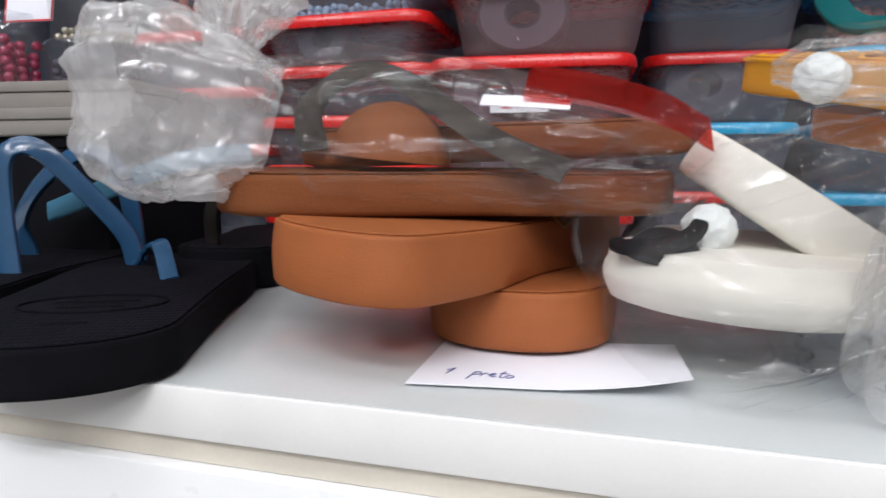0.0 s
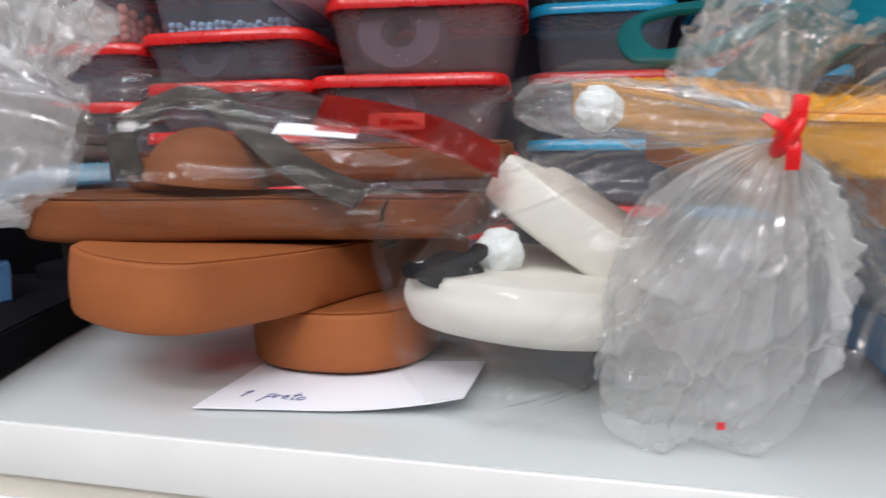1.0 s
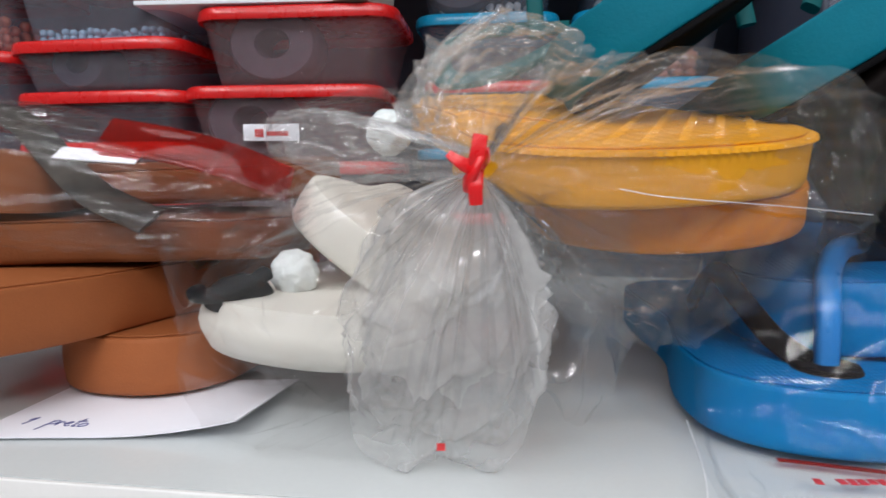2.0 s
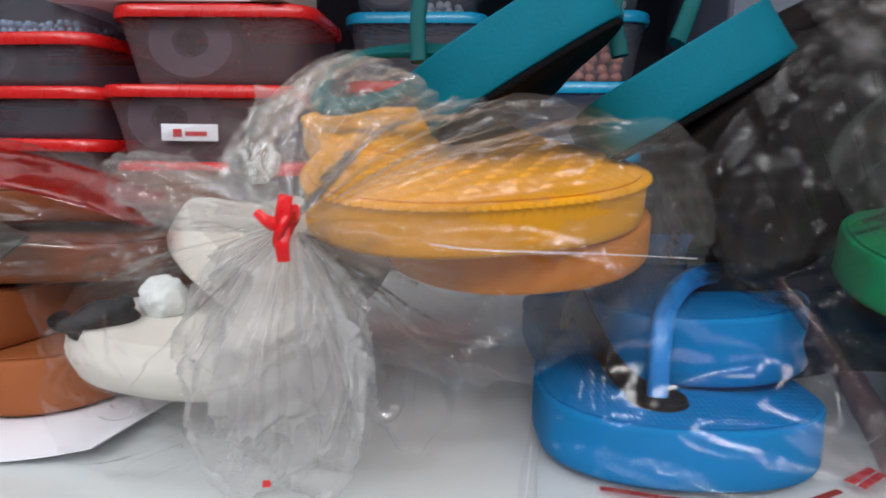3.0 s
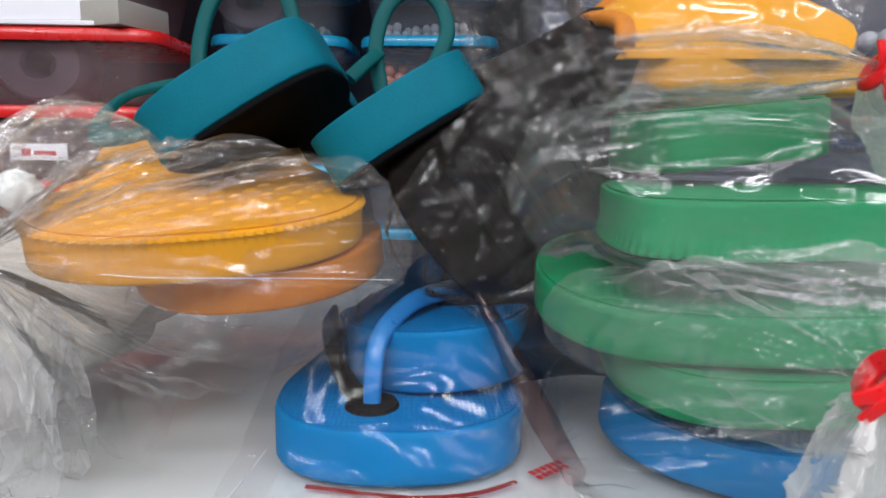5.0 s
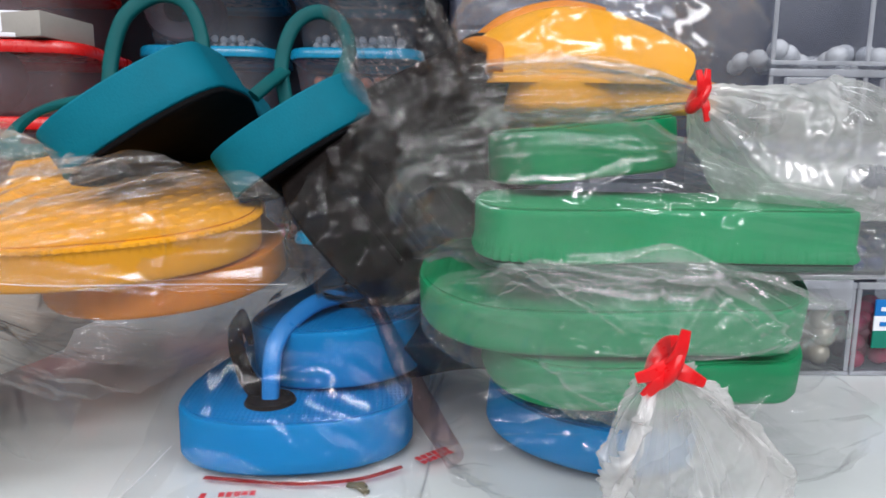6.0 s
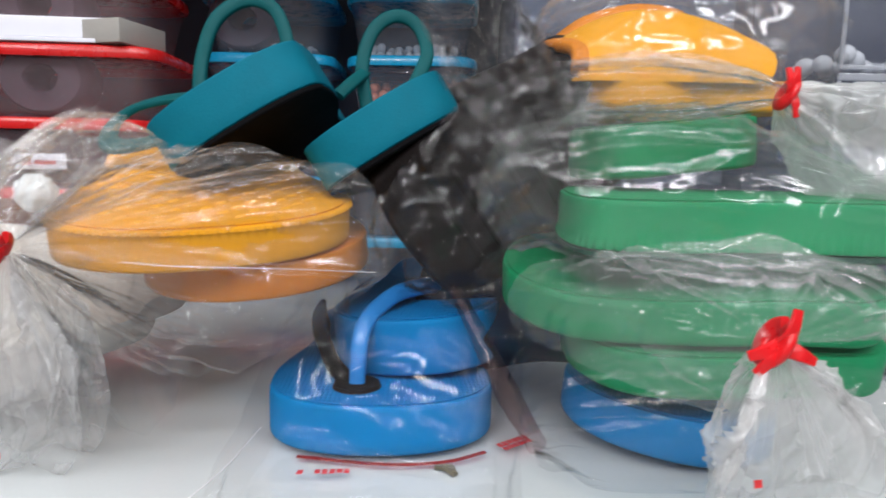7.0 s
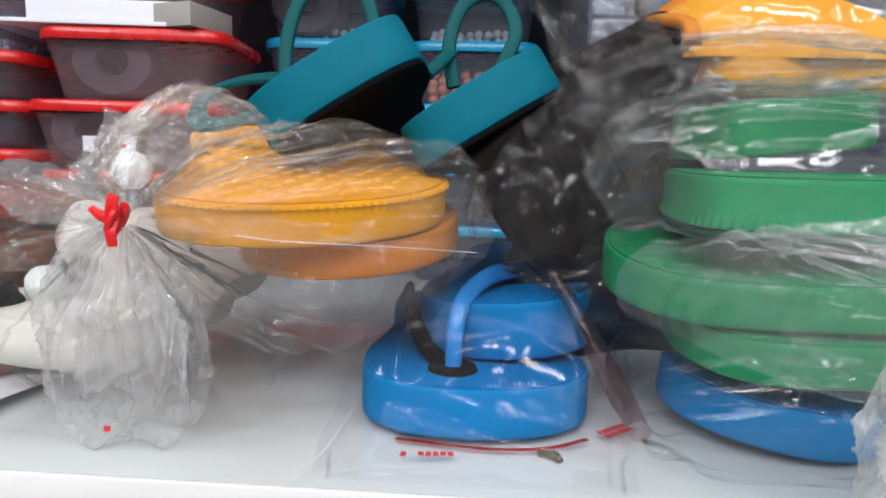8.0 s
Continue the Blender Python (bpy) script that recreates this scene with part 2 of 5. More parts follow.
    "film_flat": film("taut_clear_film", (0.99, 0.99, 0.99), 0.010, 0.018, 0.06, 30, 0.03, (0.9, 0.9, 0.92), 0.0),
    "film_dark": film("clear_film_on_dark", (0.96, 0.955, 0.955), 0.010, 0.026, 0.055, 36, 0.02, (0.85, 0.80, 0.78), 0.02),
    "film_red": film("red_printed_film", (0.82, 0.3, 0.26), 0.2, 0.04, 0.08, 40, 0.2, (0.6, 0.02, 0.015), 0.2),
    "film_wine": film("wine_printed_film", (0.90, 0.78, 0.78), 0.05, 0.05, 0.07, 40, 0.12, (0.35, 0.12, 0.12), 0.1),
    "seam": plain("film_seam", (0.85, 0.85, 0.86), 0.25, 0.05),
    # near-black blue of the filler for the shaded gap behind the blue pair
    "navy": plain("gap_shade_foam", (0.004, 0.012, 0.035), 0.65, 0.2, 700, 30, 0.1, spec=0.1),
    "twig": plain("olive_scrap", (0.12, 0.10, 0.05), 0.8, 0.3, 900, 200, 0.3),
}

# ---------------------------------------------------------------- builders


def part(name, bm, material, parent, label="", smooth=True):
    me = bpy.data.meshes.new(name)
    bmesh.ops.recalc_face_normals(bm, faces=bm.faces)
    bm.to_mesh(me)
    bm.free()
    return part_mesh(name, me, material, parent, label, smooth)


def held(ob, parent):
    """Hangs a part that was built in place under its thing."""
    ob.parent = parent
    ob.matrix_parent_inverse = parent.matrix_world.inverted()
    return ob


def part_mesh(name, me, material, parent, label="", smooth=True):
    me.materials.append(M[material])
    if smooth:
        me.polygons.foreach_set("use_smooth", [True] * len(me.polygons))
        me.set_sharp_from_angle(angle=radians(50))
    ob = new(name, me)
    if parent is not None:
        ob.parent = parent
    if label:
        tagged(ob, label)
    return ob


def thing(name, at, label, category, group=""):
    ob = new(name)
    ob.empty_display_size = 0.02
    ob.matrix_world = at
    return tagged(ob, label, category, group)


def box_bm(x0, x1, y0, y1, z0, z1, bevel=0.0, seg=2):
    bm = bmesh.new()
    bmesh.ops.create_cube(bm, size=1, matrix=Matrix.Translation(((x0 + x1) / 2, (y0 + y1) / 2, (z0 + z1) / 2)) @ Matrix.Diagonal((x1 - x0, y1 - y0, z1 - z0, 1)))
    if bevel:
        bmesh.ops.bevel(bm, geom=bm.edges[:], offset=bevel, segments=seg, affect="EDGES", profile=0.5)
    return bm


def structure(name, bm, material, label, smooth=True):
    return tagged(part(name, bm, material, None, smooth=smooth), label, name.split("_")[0], kind="structure")


def loft(bm, rings, close_start=False, close_end=False, closed=True):
    """Joins rings of equal count into a skin."""
    vs = [[bm.verts.new(p) for p in ring] for ring in rings]
    n = len(vs[0])
    for a, b in zip(vs, vs[1:]):
        for i in range(n if closed else n - 1):
            j = (i + 1) % n
            bm.faces.new((a[i], a[j], b[j], b[i]))
    if close_start:
        bm.faces.new(list(reversed(vs[0])))
    if close_end:
        bm.faces.new(vs[-1])
    return vs


def spline(points, count):
    """Catmull-Rom through rows of numbers."""
    p = np.array(points, float)
    p = np.vstack([2 * p[0] - p[1], p, 2 * p[-1] - p[-2]])
    out = []
    for k in range(count):
        u = k / (count - 1) * (len(p) - 3)
        i = min(int(u), len(p) - 4)
        s = u - i
        a, b, c, d = p[i : i + 4]
        out.append(0.5 * (2 * b + (c - a) * s + (2 * a - 5 * b + 4 * c - d) * s * s + (3 * b - a - 3 * c + d) * s ** 3))
    return np.array(out)


def strip_bm(points, width, thick, count=28, flat=(0, 0, 1), taper=1.0, n=12):
    """A rounded flat strap along a curve; flat: the way its broad side faces."""
    c = spline(points, count)
    bm = bmesh.new()
    rings = []
    for i, p in enumerate(c):
        tangent = Vector(c[min(i + 1, count - 1)] - c[max(i - 1, 0)]).normalized()
        side = tangent.cross(Vector(flat))
        side = side.normalized() if side.length > 1e-4 else Vector((1, 0, 0))
        up = side.cross(tangent)
        w = width * (1 + (taper - 1) * i / (count - 1))
        ring = []
        for k in range(n):
            a = 2 * math.pi * k / n
            ca, sa = math.cos(a), math.sin(a)
            ring.append(Vector(p) + side * (w / 2 * math.copysign(abs(ca) ** 0.6, ca)) + up * (thick / 2 * math.copysign(abs(sa) ** 0.6, sa)))
        rings.append(ring)
    loft(bm, rings, True, True)
    return bm


def sole_outline(L, W, n=120, toe=0.16, heel=0.14, waist=0.80, heelw=0.82, skew=0.06):
    """Footbed outline, toe at y = 0, heel at y = L."""
    def half(s):
        knots = spline([(0.0, 0.93), (0.25, 1.0), (0.58, waist), (0.85, heelw), (1.0, heelw * 0.96)], 41)
        h = np.interp(s, np.linspace(0, 1, 41), knots[:, 1])
        if s < toe:
            h *= (1 - ((toe - s) / toe) ** 2.3) ** (1 / 2.3)
        if s > 1 - heel:
            h *= (1 - ((s - 1 + heel) / heel) ** 2.1) ** (1 / 2.1)
        return max(h, 0.0) * W / 2
    m = n // 2
    ss = [0.5 - 0.5 * math.cos(math.pi * k / m) for k in range(m + 1)]
    right = [(half(s) + skew * W * math.sin(math.pi * s) * 0.3, L * s) for s in ss]
    left = [(-half(s) + skew * W * math.sin(math.pi * s) * 0.3, L * s) for s in ss]
    return right + left[-2:0:-1]


def evened(o, n):
    """A closed outline cut into n equal steps."""
    p = np.array(o + o[:1])
    run = np.concatenate([[0], np.cumsum(np.linalg.norm(np.diff(p, axis=0), axis=1))])
    at = np.linspace(0, run[-1], n, endpoint=False)
    return list(zip(np.interp(at, run, p[:, 0]), np.interp(at, run, p[:, 1])))


def sole_bm(L, W, th, teeth=0.0, teeth_at="top", rim=0.0015, rise=0.0, bulge=0.0, n=160, **kw):
    """A moulded sole: rounded rims, flanks that swell a little, a top that may rise to the heel, a scalloped cut edge."""
    o = sole_outline(L, W, n, **kw)
    step = 5
    if teeth > 0.0006:
        waves = int((2 * L + 1.6 * W) / 0.0044)
        n = waves * step
        o = evened(o, n)
    cy = L / 2
    def ring(inset, z, tooth=0.0):
        out = []
        for i, (x, y) in enumerate(o):
            bite = inset - tooth * (math.sin(math.pi * ((i % step) + 0.5) / step) if teeth > 0.0006 else (1 if i % 2 else -1))
            kx, ky = 1 - bite / (W / 2), 1 - bite / (L / 2)
            s = y / L
            out.append((x * kx, cy + (y - cy) * ky, z + rise * s * s * (z / th)))
        return out
    tt, tb = (teeth, 0) if teeth_at == "top" else (0, teeth)
    bm = bmesh.new()
    rings = [ring(W * 0.22, 0), ring(rim * 2, 0), ring(rim * 0.5, rim * 0.5, tb), ring(0, rim * 1.6, tb)]
    for k in range(1, 4):
        rings.append(ring(-bulge * math.sin(math.pi * k / 4), rim * 1.6 + (th - rim * 3.2) * k / 4))
    rings += [ring(0, th - rim * 1.7, 0), ring(0, th - rim * 1.3, tt), ring(rim * 0.3, th - rim * 0.3, tt), ring(rim * 2.2, th), ring(W * 0.12, th), ring(W * 0.3, th)]
    loft(bm, rings, True, True)
    return bm


def cap_dome_bm(r, h, n=20, rows=5):
    bm = bmesh.new()
    rings = [[(r * math.cos(2 * math.pi * k / n) * math.cos(a), r * math.sin(2 * math.pi * k / n) * math.cos(a), h * math.sin(a)) for k in range(n)] for a in [math.pi / 2 * i / rows * 0.96 for i in range(rows + 1)]]
    loft(bm, rings, True, True)
    return bm


def folds(U, V, count, seed, amp, period=0.0, lean=0.0, spread=0.5, reach=0.05, wide=0.006):
    """Height of many straight pressed folds over a film of size U by V metres: each a sharp ridge that fades out at its ends."""
    rng = np.random.default_rng(seed)
    h = np.zeros_like(U)
    for _ in range(count):
        u0, v0 = rng.uniform(U.min(), U.max()), rng.uniform(V.min(), V.max())
        a = lean + rng.normal(0, spread)
        long, w1, w2 = reach * rng.uniform(0.35, 1.0), wide * rng.uniform(0.3, 1.4), wide * rng.uniform(0.3, 1.4)
        du, dv = U - u0, V - v0
        if period:
            dv = (dv + period / 2) % period - period / 2
        s, d = du * math.cos(a) + dv * math.sin(a), dv * math.cos(a) - du * math.sin(a)
        d = d + 0.12 * s * np.sin(s / reach * 2 + u0 * 90)
        ridge = np.clip(1 - np.where(d > 0, d / w1, -d / w2), 0, 1) * np.clip(1 - (s / long) ** 2, 0, 1)
        h += ridge * amp * min(1.0, (w1 + w2) / (2 * wide)) * rng.choice([1.0, 1.0, -0.7])
    return h


def swell(p, scale, seed):
    """Slow random rise and fall of a film over an array of points."""
    q = p / scale
    k = np.array([[1.0, 0.7, 0.3], [-0.6, 1.1, 0.8], [0.4, -0.9, 1.2]])
    return sum(np.sin(q @ row * f + seed * (i + 1) * 1.7 + 1.5 * np.sin(q @ k[(i + 1) % 3] * 0.7 + seed)) for i, (row, f) in enumerate(zip(k, (1.0, 1.3, 1.7)))) / 3


def net_mesh(name, P, wrap):
    """A skin over an array of points, joined round where wrap is set."""
    nu, nv = P.shape[:2]
    idx = np.arange(nu * nv).reshape(nu, nv)
    nxt = np.roll(idx, -1, axis=1) if wrap else idx[:, 1:]
    cur = idx if wrap else idx[:, :-1]
    quads = np.stack([cur[:-1], nxt[:-1], nxt[1:], cur[1:]], axis=-1).reshape(-1, 4)
    me = bpy.data.meshes.new(name)
    me.from_pydata(P.reshape(-1, 3).tolist(), [], quads.tolist())
    return me


def outward(P, wrap=False):
    """Unit normals over an array of points."""
    du = np.gradient(P, axis=0)
    dv = (np.roll(P, -1, axis=1) - np.roll(P, 1, axis=1)) / 2 if wrap else np.gradient(P, axis=1)
    n = np.cross(dv, du)
    return n / np.maximum(np.linalg.norm(n, axis=-1, keepdims=True), 1e-12)


def bag_mesh(name, stations, nu=150, nv=200, amp=0.004, seed=1, pleats=11, pinch=0.016, floor=0.0012, square=2.6, ruffle=0.0, creases=60, reach=0.05, wide=0.006, lean=0.0, spread=0.45):
    """A film bag as a skin over stations (x, y, z, half width, half height): pressed folds all over, pleats towards its gathers."""
    c = spline(stations, nu)
    rng = random.Random(seed)
    ph = [rng.uniform(0, 6.28) for _ in range(6)]
    th = np.linspace(0, 2 * math.pi, nv, endpoint=False)
    e = 2 / square
    cx, sy = np.sign(np.cos(th)) * np.abs(np.cos(th)) ** e, np.sign(np.sin(th)) * np.abs(np.sin(th)) ** e
    P, size = np.zeros((nu, nv, 3)), np.zeros(nu)
    for i, row in enumerate(c):
        a, b = max(row[3], 0.002), max(row[4], 0.002)
        t = Vector(c[min(i + 1, nu - 1)][:3] - c[max(i - 1, 0)][:3]).normalized()
        side = t.cross(Vector((0, 0, 1)))
        side = side.normalized() if side.length > 0.05 else Vector((1, 0, 0))
        up = side.cross(t).normalized()
        size[i] = (a + b) / 2
        near = math.exp(-max(0.0, size[i] - pinch * 0.5) / pinch)
        ruf = ruffle * max(0.0, i / (nu - 1) - 0.35)
        tri = 2 / math.pi * np.arcsin(np.sin(pleats * th + ph[0] + 2.5 * np.sin(2 * th + ph[1])))
        fold = 1 + near * (0.3 * tri + 0.1 * np.sin((2 * pleats + 1) * th + ph[2])) + ruf * (0.6 * np.sin(5 * th + ph[3] + 3 * i / nu) + 0.4 * np.sin(9 * th + ph[4] - 4 * i / nu))
        P[i] = row[:3] + np.outer(a * cx * fold, side) + np.outer(b * sy * fold, up)
    arc = np.concatenate([[0], np.cumsum(np.linalg.norm(np.diff(c[:, :3], axis=0), axis=1))])
    girth = 2 * math.pi * max(size.mean(), 0.004)
    U, V = np.meshgrid(arc, th / (2 * math.pi) * girth, indexing="ij")
    n = outward(P, True)
    middle = P.mean(axis=1, keepdims=True)
    if ((P - middle) * n).sum() < 0:
        n = -n
    h = amp * 0.6 * swell(P, 0.022, seed) + folds(U, V, creases, seed * 13 + 1, amp, girth, lean, spread, reach, wide) + folds(U, V, creases, seed * 13 + 2, amp * 0.45, girth, lean, 1.0, reach * 0.45, wide * 0.45)
    P = P + n * (h * np.minimum(1.0, size / 0.02)[:, None])[..., None]
    low = P[..., 2] < floor
    P[..., 2] = np.where(low, floor + 0.0006 * (1 + swell(P, 0.01, seed)), P[..., 2])
    return net_mesh(name, P, True)


def fan_mesh(name, knot, rim, nu=120, nv=260, amp=0.004, seed=1, pleats=26, creases=50, floor=0.0012, reach=0.04, wide=0.005, cross=0.6):
    """Film that spreads from a knot to a rim of rows (x, y, z, and the bow of the way there): sharp pleats run from the knot, folds lie across them."""
    r = spline(rim, nv)
    rng = np.random.default_rng(seed * 17 + 3)
    k = np.array(knot, float)
    s = np.linspace(0.0, 1.0, nu)[:, None, None] ** 0.9
    start = k + (r[:, :3] - k) * 0.02 + 0.0025 * (r[:, :3] - k) / np.linalg.norm(r[:, :3] - k, axis=1, keepdims=True)
    ctrl = (start + r[:, :3]) / 2 + r[:, 3:6]
    P = (1 - s) ** 2 * start + 2 * s * (1 - s) * ctrl + s ** 2 * r[:, :3]
    n = outward(P)
    n = np.where((n[..., 1:2] > 0), -n, n)
    length = np.linalg.norm(r[:, :3] - k, axis=1).mean()
    run = np.concatenate([[0], np.cumsum(np.linalg.norm(np.diff(r[:, :3], axis=0), axis=1))])
    ss = s[:, :, 0] * np.ones((1, nv))
    V = run[None, :] * ss
    h = np.zeros((nu, nv))
    for _ in range(pleats):
        v0, w = rng.uniform(0, run[-1]), run[-1] / pleats * rng.uniform(0.25, 1.0)
        drift, stop = rng.normal(0, 0.12) * w * 4, rng.uniform(0.45, 1.3)
        d = run[None, :] - v0 - drift * ss ** 2
        w2 = w * rng.uniform(0.4, 1.2)
        ridge = np.clip(1 - np.where(d > 0, d / w, -d / w2), 0, 1)
        grow = np.clip(ss * 6, 0, 1) * np.clip((stop - ss) * 2.5, 0, 1) * (0.35 + ss)
        h += ridge * grow * amp * min(1.4, w / (run[-1] / pleats) * 1.6) * rng.choice([1.0, 1.0, -0.6])
    U = ss * length
    h += folds(U, V, creases, seed * 11 + 5, amp * 0.7, 0, 0.0, 0.5, reach, wide) * np.clip(ss * 3, 0, 1)
    h += folds(U, V, int(creases * cross), seed * 11 + 7, amp * 0.9, 0, 1.4, 0.5, reach * 0.8, wide * 1.2) * np.clip(ss * 3 - 0.4, 0, 1)
    h += folds(U, V, int(creases * cross * 2), seed * 11 + 6, amp * 0.3, 0, 0.6, 1.0, reach * 0.5, wide * 0.5) * np.clip(ss * 2, 0, 1)
    h += amp * 0.5 * swell(P, 0.02, seed) * np.clip(ss * 2, 0, 1)
    P = P + n * h[..., None]
    P[..., 2] = np.maximum(P[..., 2], floor)
    return net_mesh(name, P, False)


def sheet_mesh(name, corners, bulge, nu=150, nv=180, amp=0.004, seed=1, creases=60, reach=0.05, wide=0.006, lean=0.0, spread=0.5, floor=0.0012):
    """A film sheet between four corners (first edge, then second edge), bulging towards its front."""
    a, b, c, d = (np.array(q, float) for q in corners)
    u, v = np.linspace(0, 1, nu)[:, None, None], np.linspace(0, 1, nv)[None, :, None]
    P = (1 - u) * (1 - v) * a + u * (1 - v) * b + (1 - u) * v * c + u * v * d
    P = P + np.array(bulge) * (np.sin(math.pi * u) * np.sin(math.pi * v)) ** 0.7
    n = outward(P)
    n = np.where(n[..., 1:2] > 0, -n, n)
    U, V = np.meshgrid(np.linspace(0, np.linalg.norm(b - a), nu), np.linspace(0, np.linalg.norm(c - a), nv), indexing="ij")
    h = amp * 0.7 * swell(P, 0.018, seed) + folds(U, V, creases, seed * 7 + 1, amp, 0, lean, spread, reach, wide) + folds(U, V, creases, seed * 7 + 2, amp * 0.4, 0, lean + 0.8, 0.8, reach * 0.4, wide * 0.45)
    P = P + n * h[..., None]
    P[..., 2] = np.maximum(P[..., 2], floor)
    return net_mesh(name, P, False)


def film_part(name, me, material, parent, label=""):
    ob = part_mesh(name, me, material, parent, label, smooth=False)
    me.polygons.foreach_set("use_smooth", [True] * len(me.polygons))
    return ob


def bead_bm(r):
    bm = bmesh.new()
    bmesh.ops.create_icosphere(bm, subdivisions=2, radius=r)
    return bm


def beads(name, material, label, x0, x1, y0, y1, z0, layers, r, seed=1):
    """A heap of loose beads, in one piece."""
    rng = random.Random(seed)
    src = bead_bm(r)
    sv, sf = [v.co.copy() for v in src.verts], [[v.index for v in f.verts] for f in src.faces]
    src.free()
    verts, faces = [], []
    for layer in range(layers):
        z = z0 + r + layer * r * 1.65
        nx, ny = max(1, int((x1 - x0) / (2.05 * r))), max(1, int((y1 - y0) / (2.05 * r)))
        for i in range(nx):
            for j in range(ny):
                if layer == layers - 1 and rng.random() < 0.35:
                    continue
                base = len(verts)
                o = Vector((x0 + r + i * (x1 - x0 - 2 * r) / max(1, nx - 1) + rng.uniform(-0.3, 0.3) * r, y0 + r + j * (y1 - y0 - 2 * r) / max(1, ny - 1) + rng.uniform(-0.3, 0.3) * r, z + rng.uniform(-0.35, 0.35) * r))
                verts += [tuple(o + v) for v in sv]
                faces += [[base + q for q in f] for f in sf]
    me = bpy.data.meshes.new(name)
    me.from_pydata(verts, [], faces)
    ob = part_mesh(name, me, material, None)
    me.polygons.foreach_set("use_smooth", [True] * len(me.polygons))
    return tagged(ob, label, "beads", kind="stuff")


def rounded_rect(w, d, r, n=6):
    pts = []
    for cx, cy, a0 in ((w / 2 - r, d / 2 - r, 0), (-w / 2 + r, d / 2 - r, 90), (-w / 2 + r, -d / 2 + r, 180), (w / 2 - r, -d / 2 + r, 270)):
        for k in range(n + 1):
            a = radians(a0 + 90 * k / n)
            pts.append((cx + r * math.cos(a), cy + r * math.sin(a)))
    return pts


def tub(at, w, d, h, lid, body="tub", label="", disc=True, group="stacked plastic tubs", seed=0):
    """A tapered plastic tub with a snap-on lid; inside it a flat coil of cord."""
    ob = thing("food_container", at, label, "container", group)
    bm = bmesh.new()
    def ring(s, z, r=0.022):
        return [(x * s, y * s, z) for x, y in rounded_rect(w * 0.965, d * 0.965, r)]
    wall = 0.0012
    outer = [ring(0.80, 0.0), ring(0.84, 0.0015), ring(0.86, 0.006), ring(0.93, h * 0.55), ring(0.985, h - 0.012), ring(1.0, h - 0.011), ring(1.0, h - 0.006)]
    loft(bm, outer, True, False)
    part("tub_body", bm, body, ob, "frosted see-through plastic tub body")
    bm = bmesh.new()
    def lring(inset, z):
        return [(x * (1 - 2 * inset / w), y * (1 - 2 * inset / d), z) for x, y in rounded_rect(w, d, 0.026)]
    loft(bm, [lring(0.003, h - 0.0115), lring(0.0, h - 0.0115), lring(-0.0008, h - 0.009), lring(0.0, h - 0.0025), lring(0.0015, h - 0.0004), lring(0.005, h), lring(0.009, h - 0.0004), lring(0.011, h - 0.003), lring(0.03, h - 0.0032)], False, True)
    part("lid", bm, lid, ob, "glossy coloured snap-on lid")
    if disc:
        bm = bmesh.new()
        r = min(h * 0.62, w * 0.3)
        rings = []
        for k, (rr, y) in enumerate(((r * 0.35, -0.012), (r * 0.4, -0.016), (r * 0.9, -0.016), (r, -0.01), (r, 0.02), (r * 0.9, 0.026), (r * 0.35, 0.026), (r * 0.35, -0.012))):
            rings.append([(rr * math.cos(2 * math.pi * i / 40), y, rr * math.sin(2 * math.pi * i / 40) * 0.82) for i in range(40)])
        loft(bm, rings)
        coil = tagged(part("cord_coil", bm, "spool", None), "dark violet cord coil inside a plastic tub", "cord", "cord coils")
        coil.matrix_world = at @ pose(-w * 0.12 + 0.01 * math.sin(seed * 2.1), -d * 0.28, r * 0.82 + 0.003, 0, 0, 4 * math.sin(seed))
    return ob

# ---------------------------------------------------------------- the shelf and the room round it
structure("shelf_board", box_bm(-1.5, 1.7, 0.0, 0.62, -0.022, 0.0), "shelf", "white laminate shelf board with bare front strip", smooth=False)
structure("trim_edge_band", box_bm(-1.5, 1.7, -0.0022, -0.0001, -0.0222, -0.0002, 0.0006), "shelf_edge", "off-white edge band along the shelf front")
structure("trim_recess", box_bm(-1.5, 1.7, 0.0015, 0.6, -0.0335, -0.0225), "recess", "beige recessed strip under the shelf board", smooth=False)
structure("wall_drawer_front", box_bm(-1.5, 1.7, -0.004, 0.6, -0.40, -0.034, 0.001), "drawer", "white drawer front below the shelf")
structure("wall_plinth", box_bm(-1.48, 1.68, 0.01, 0.6, -0.95, -0.401), "shelf_edge", "white cabinet base below the shelf", smooth=False)
structure("wall_back_panel", box_bm(-1.5, 1.7, 0.625, 0.66, -0.95, 0.75), "back", "dark navy back panel behind the shelf", smooth=False)
# unseen board, added to hold overhead light off the tubs; stops short of the organisers
structure("wall_upper_shelf", box_bm(-1.5, 0.56, 0.34, 0.62, 0.38, 0.402), "shelf", "unseen white shelf added above the tubs to shade them", smooth=False)
structure("floor", box_bm(-3.0, 3.2, -3.0, 2.6, -1.0, -0.951), "floor", "grey tiled shop floor", smooth=False)
structure("ceiling", box_bm(-3.0, 3.2, -3.0, 2.6, 1.75, 1.8), "shelf_edge", "plain white ceiling", smooth=False)
for nm, b in (("wall_west", (-3.1, -3.0, -3.0, 2.6)), ("wall_east", (3.2, 3.3, -3.0, 2.6)), ("wall_south", (-3.1, 3.3, -3.1, -3.0)), ("wall_north", (-3.1, 3.3, 2.6, 2.7))):
    structure(nm, box_bm(*b, -1.0, 1.8), "wall", "plain pale painted shop wall", smooth=False)
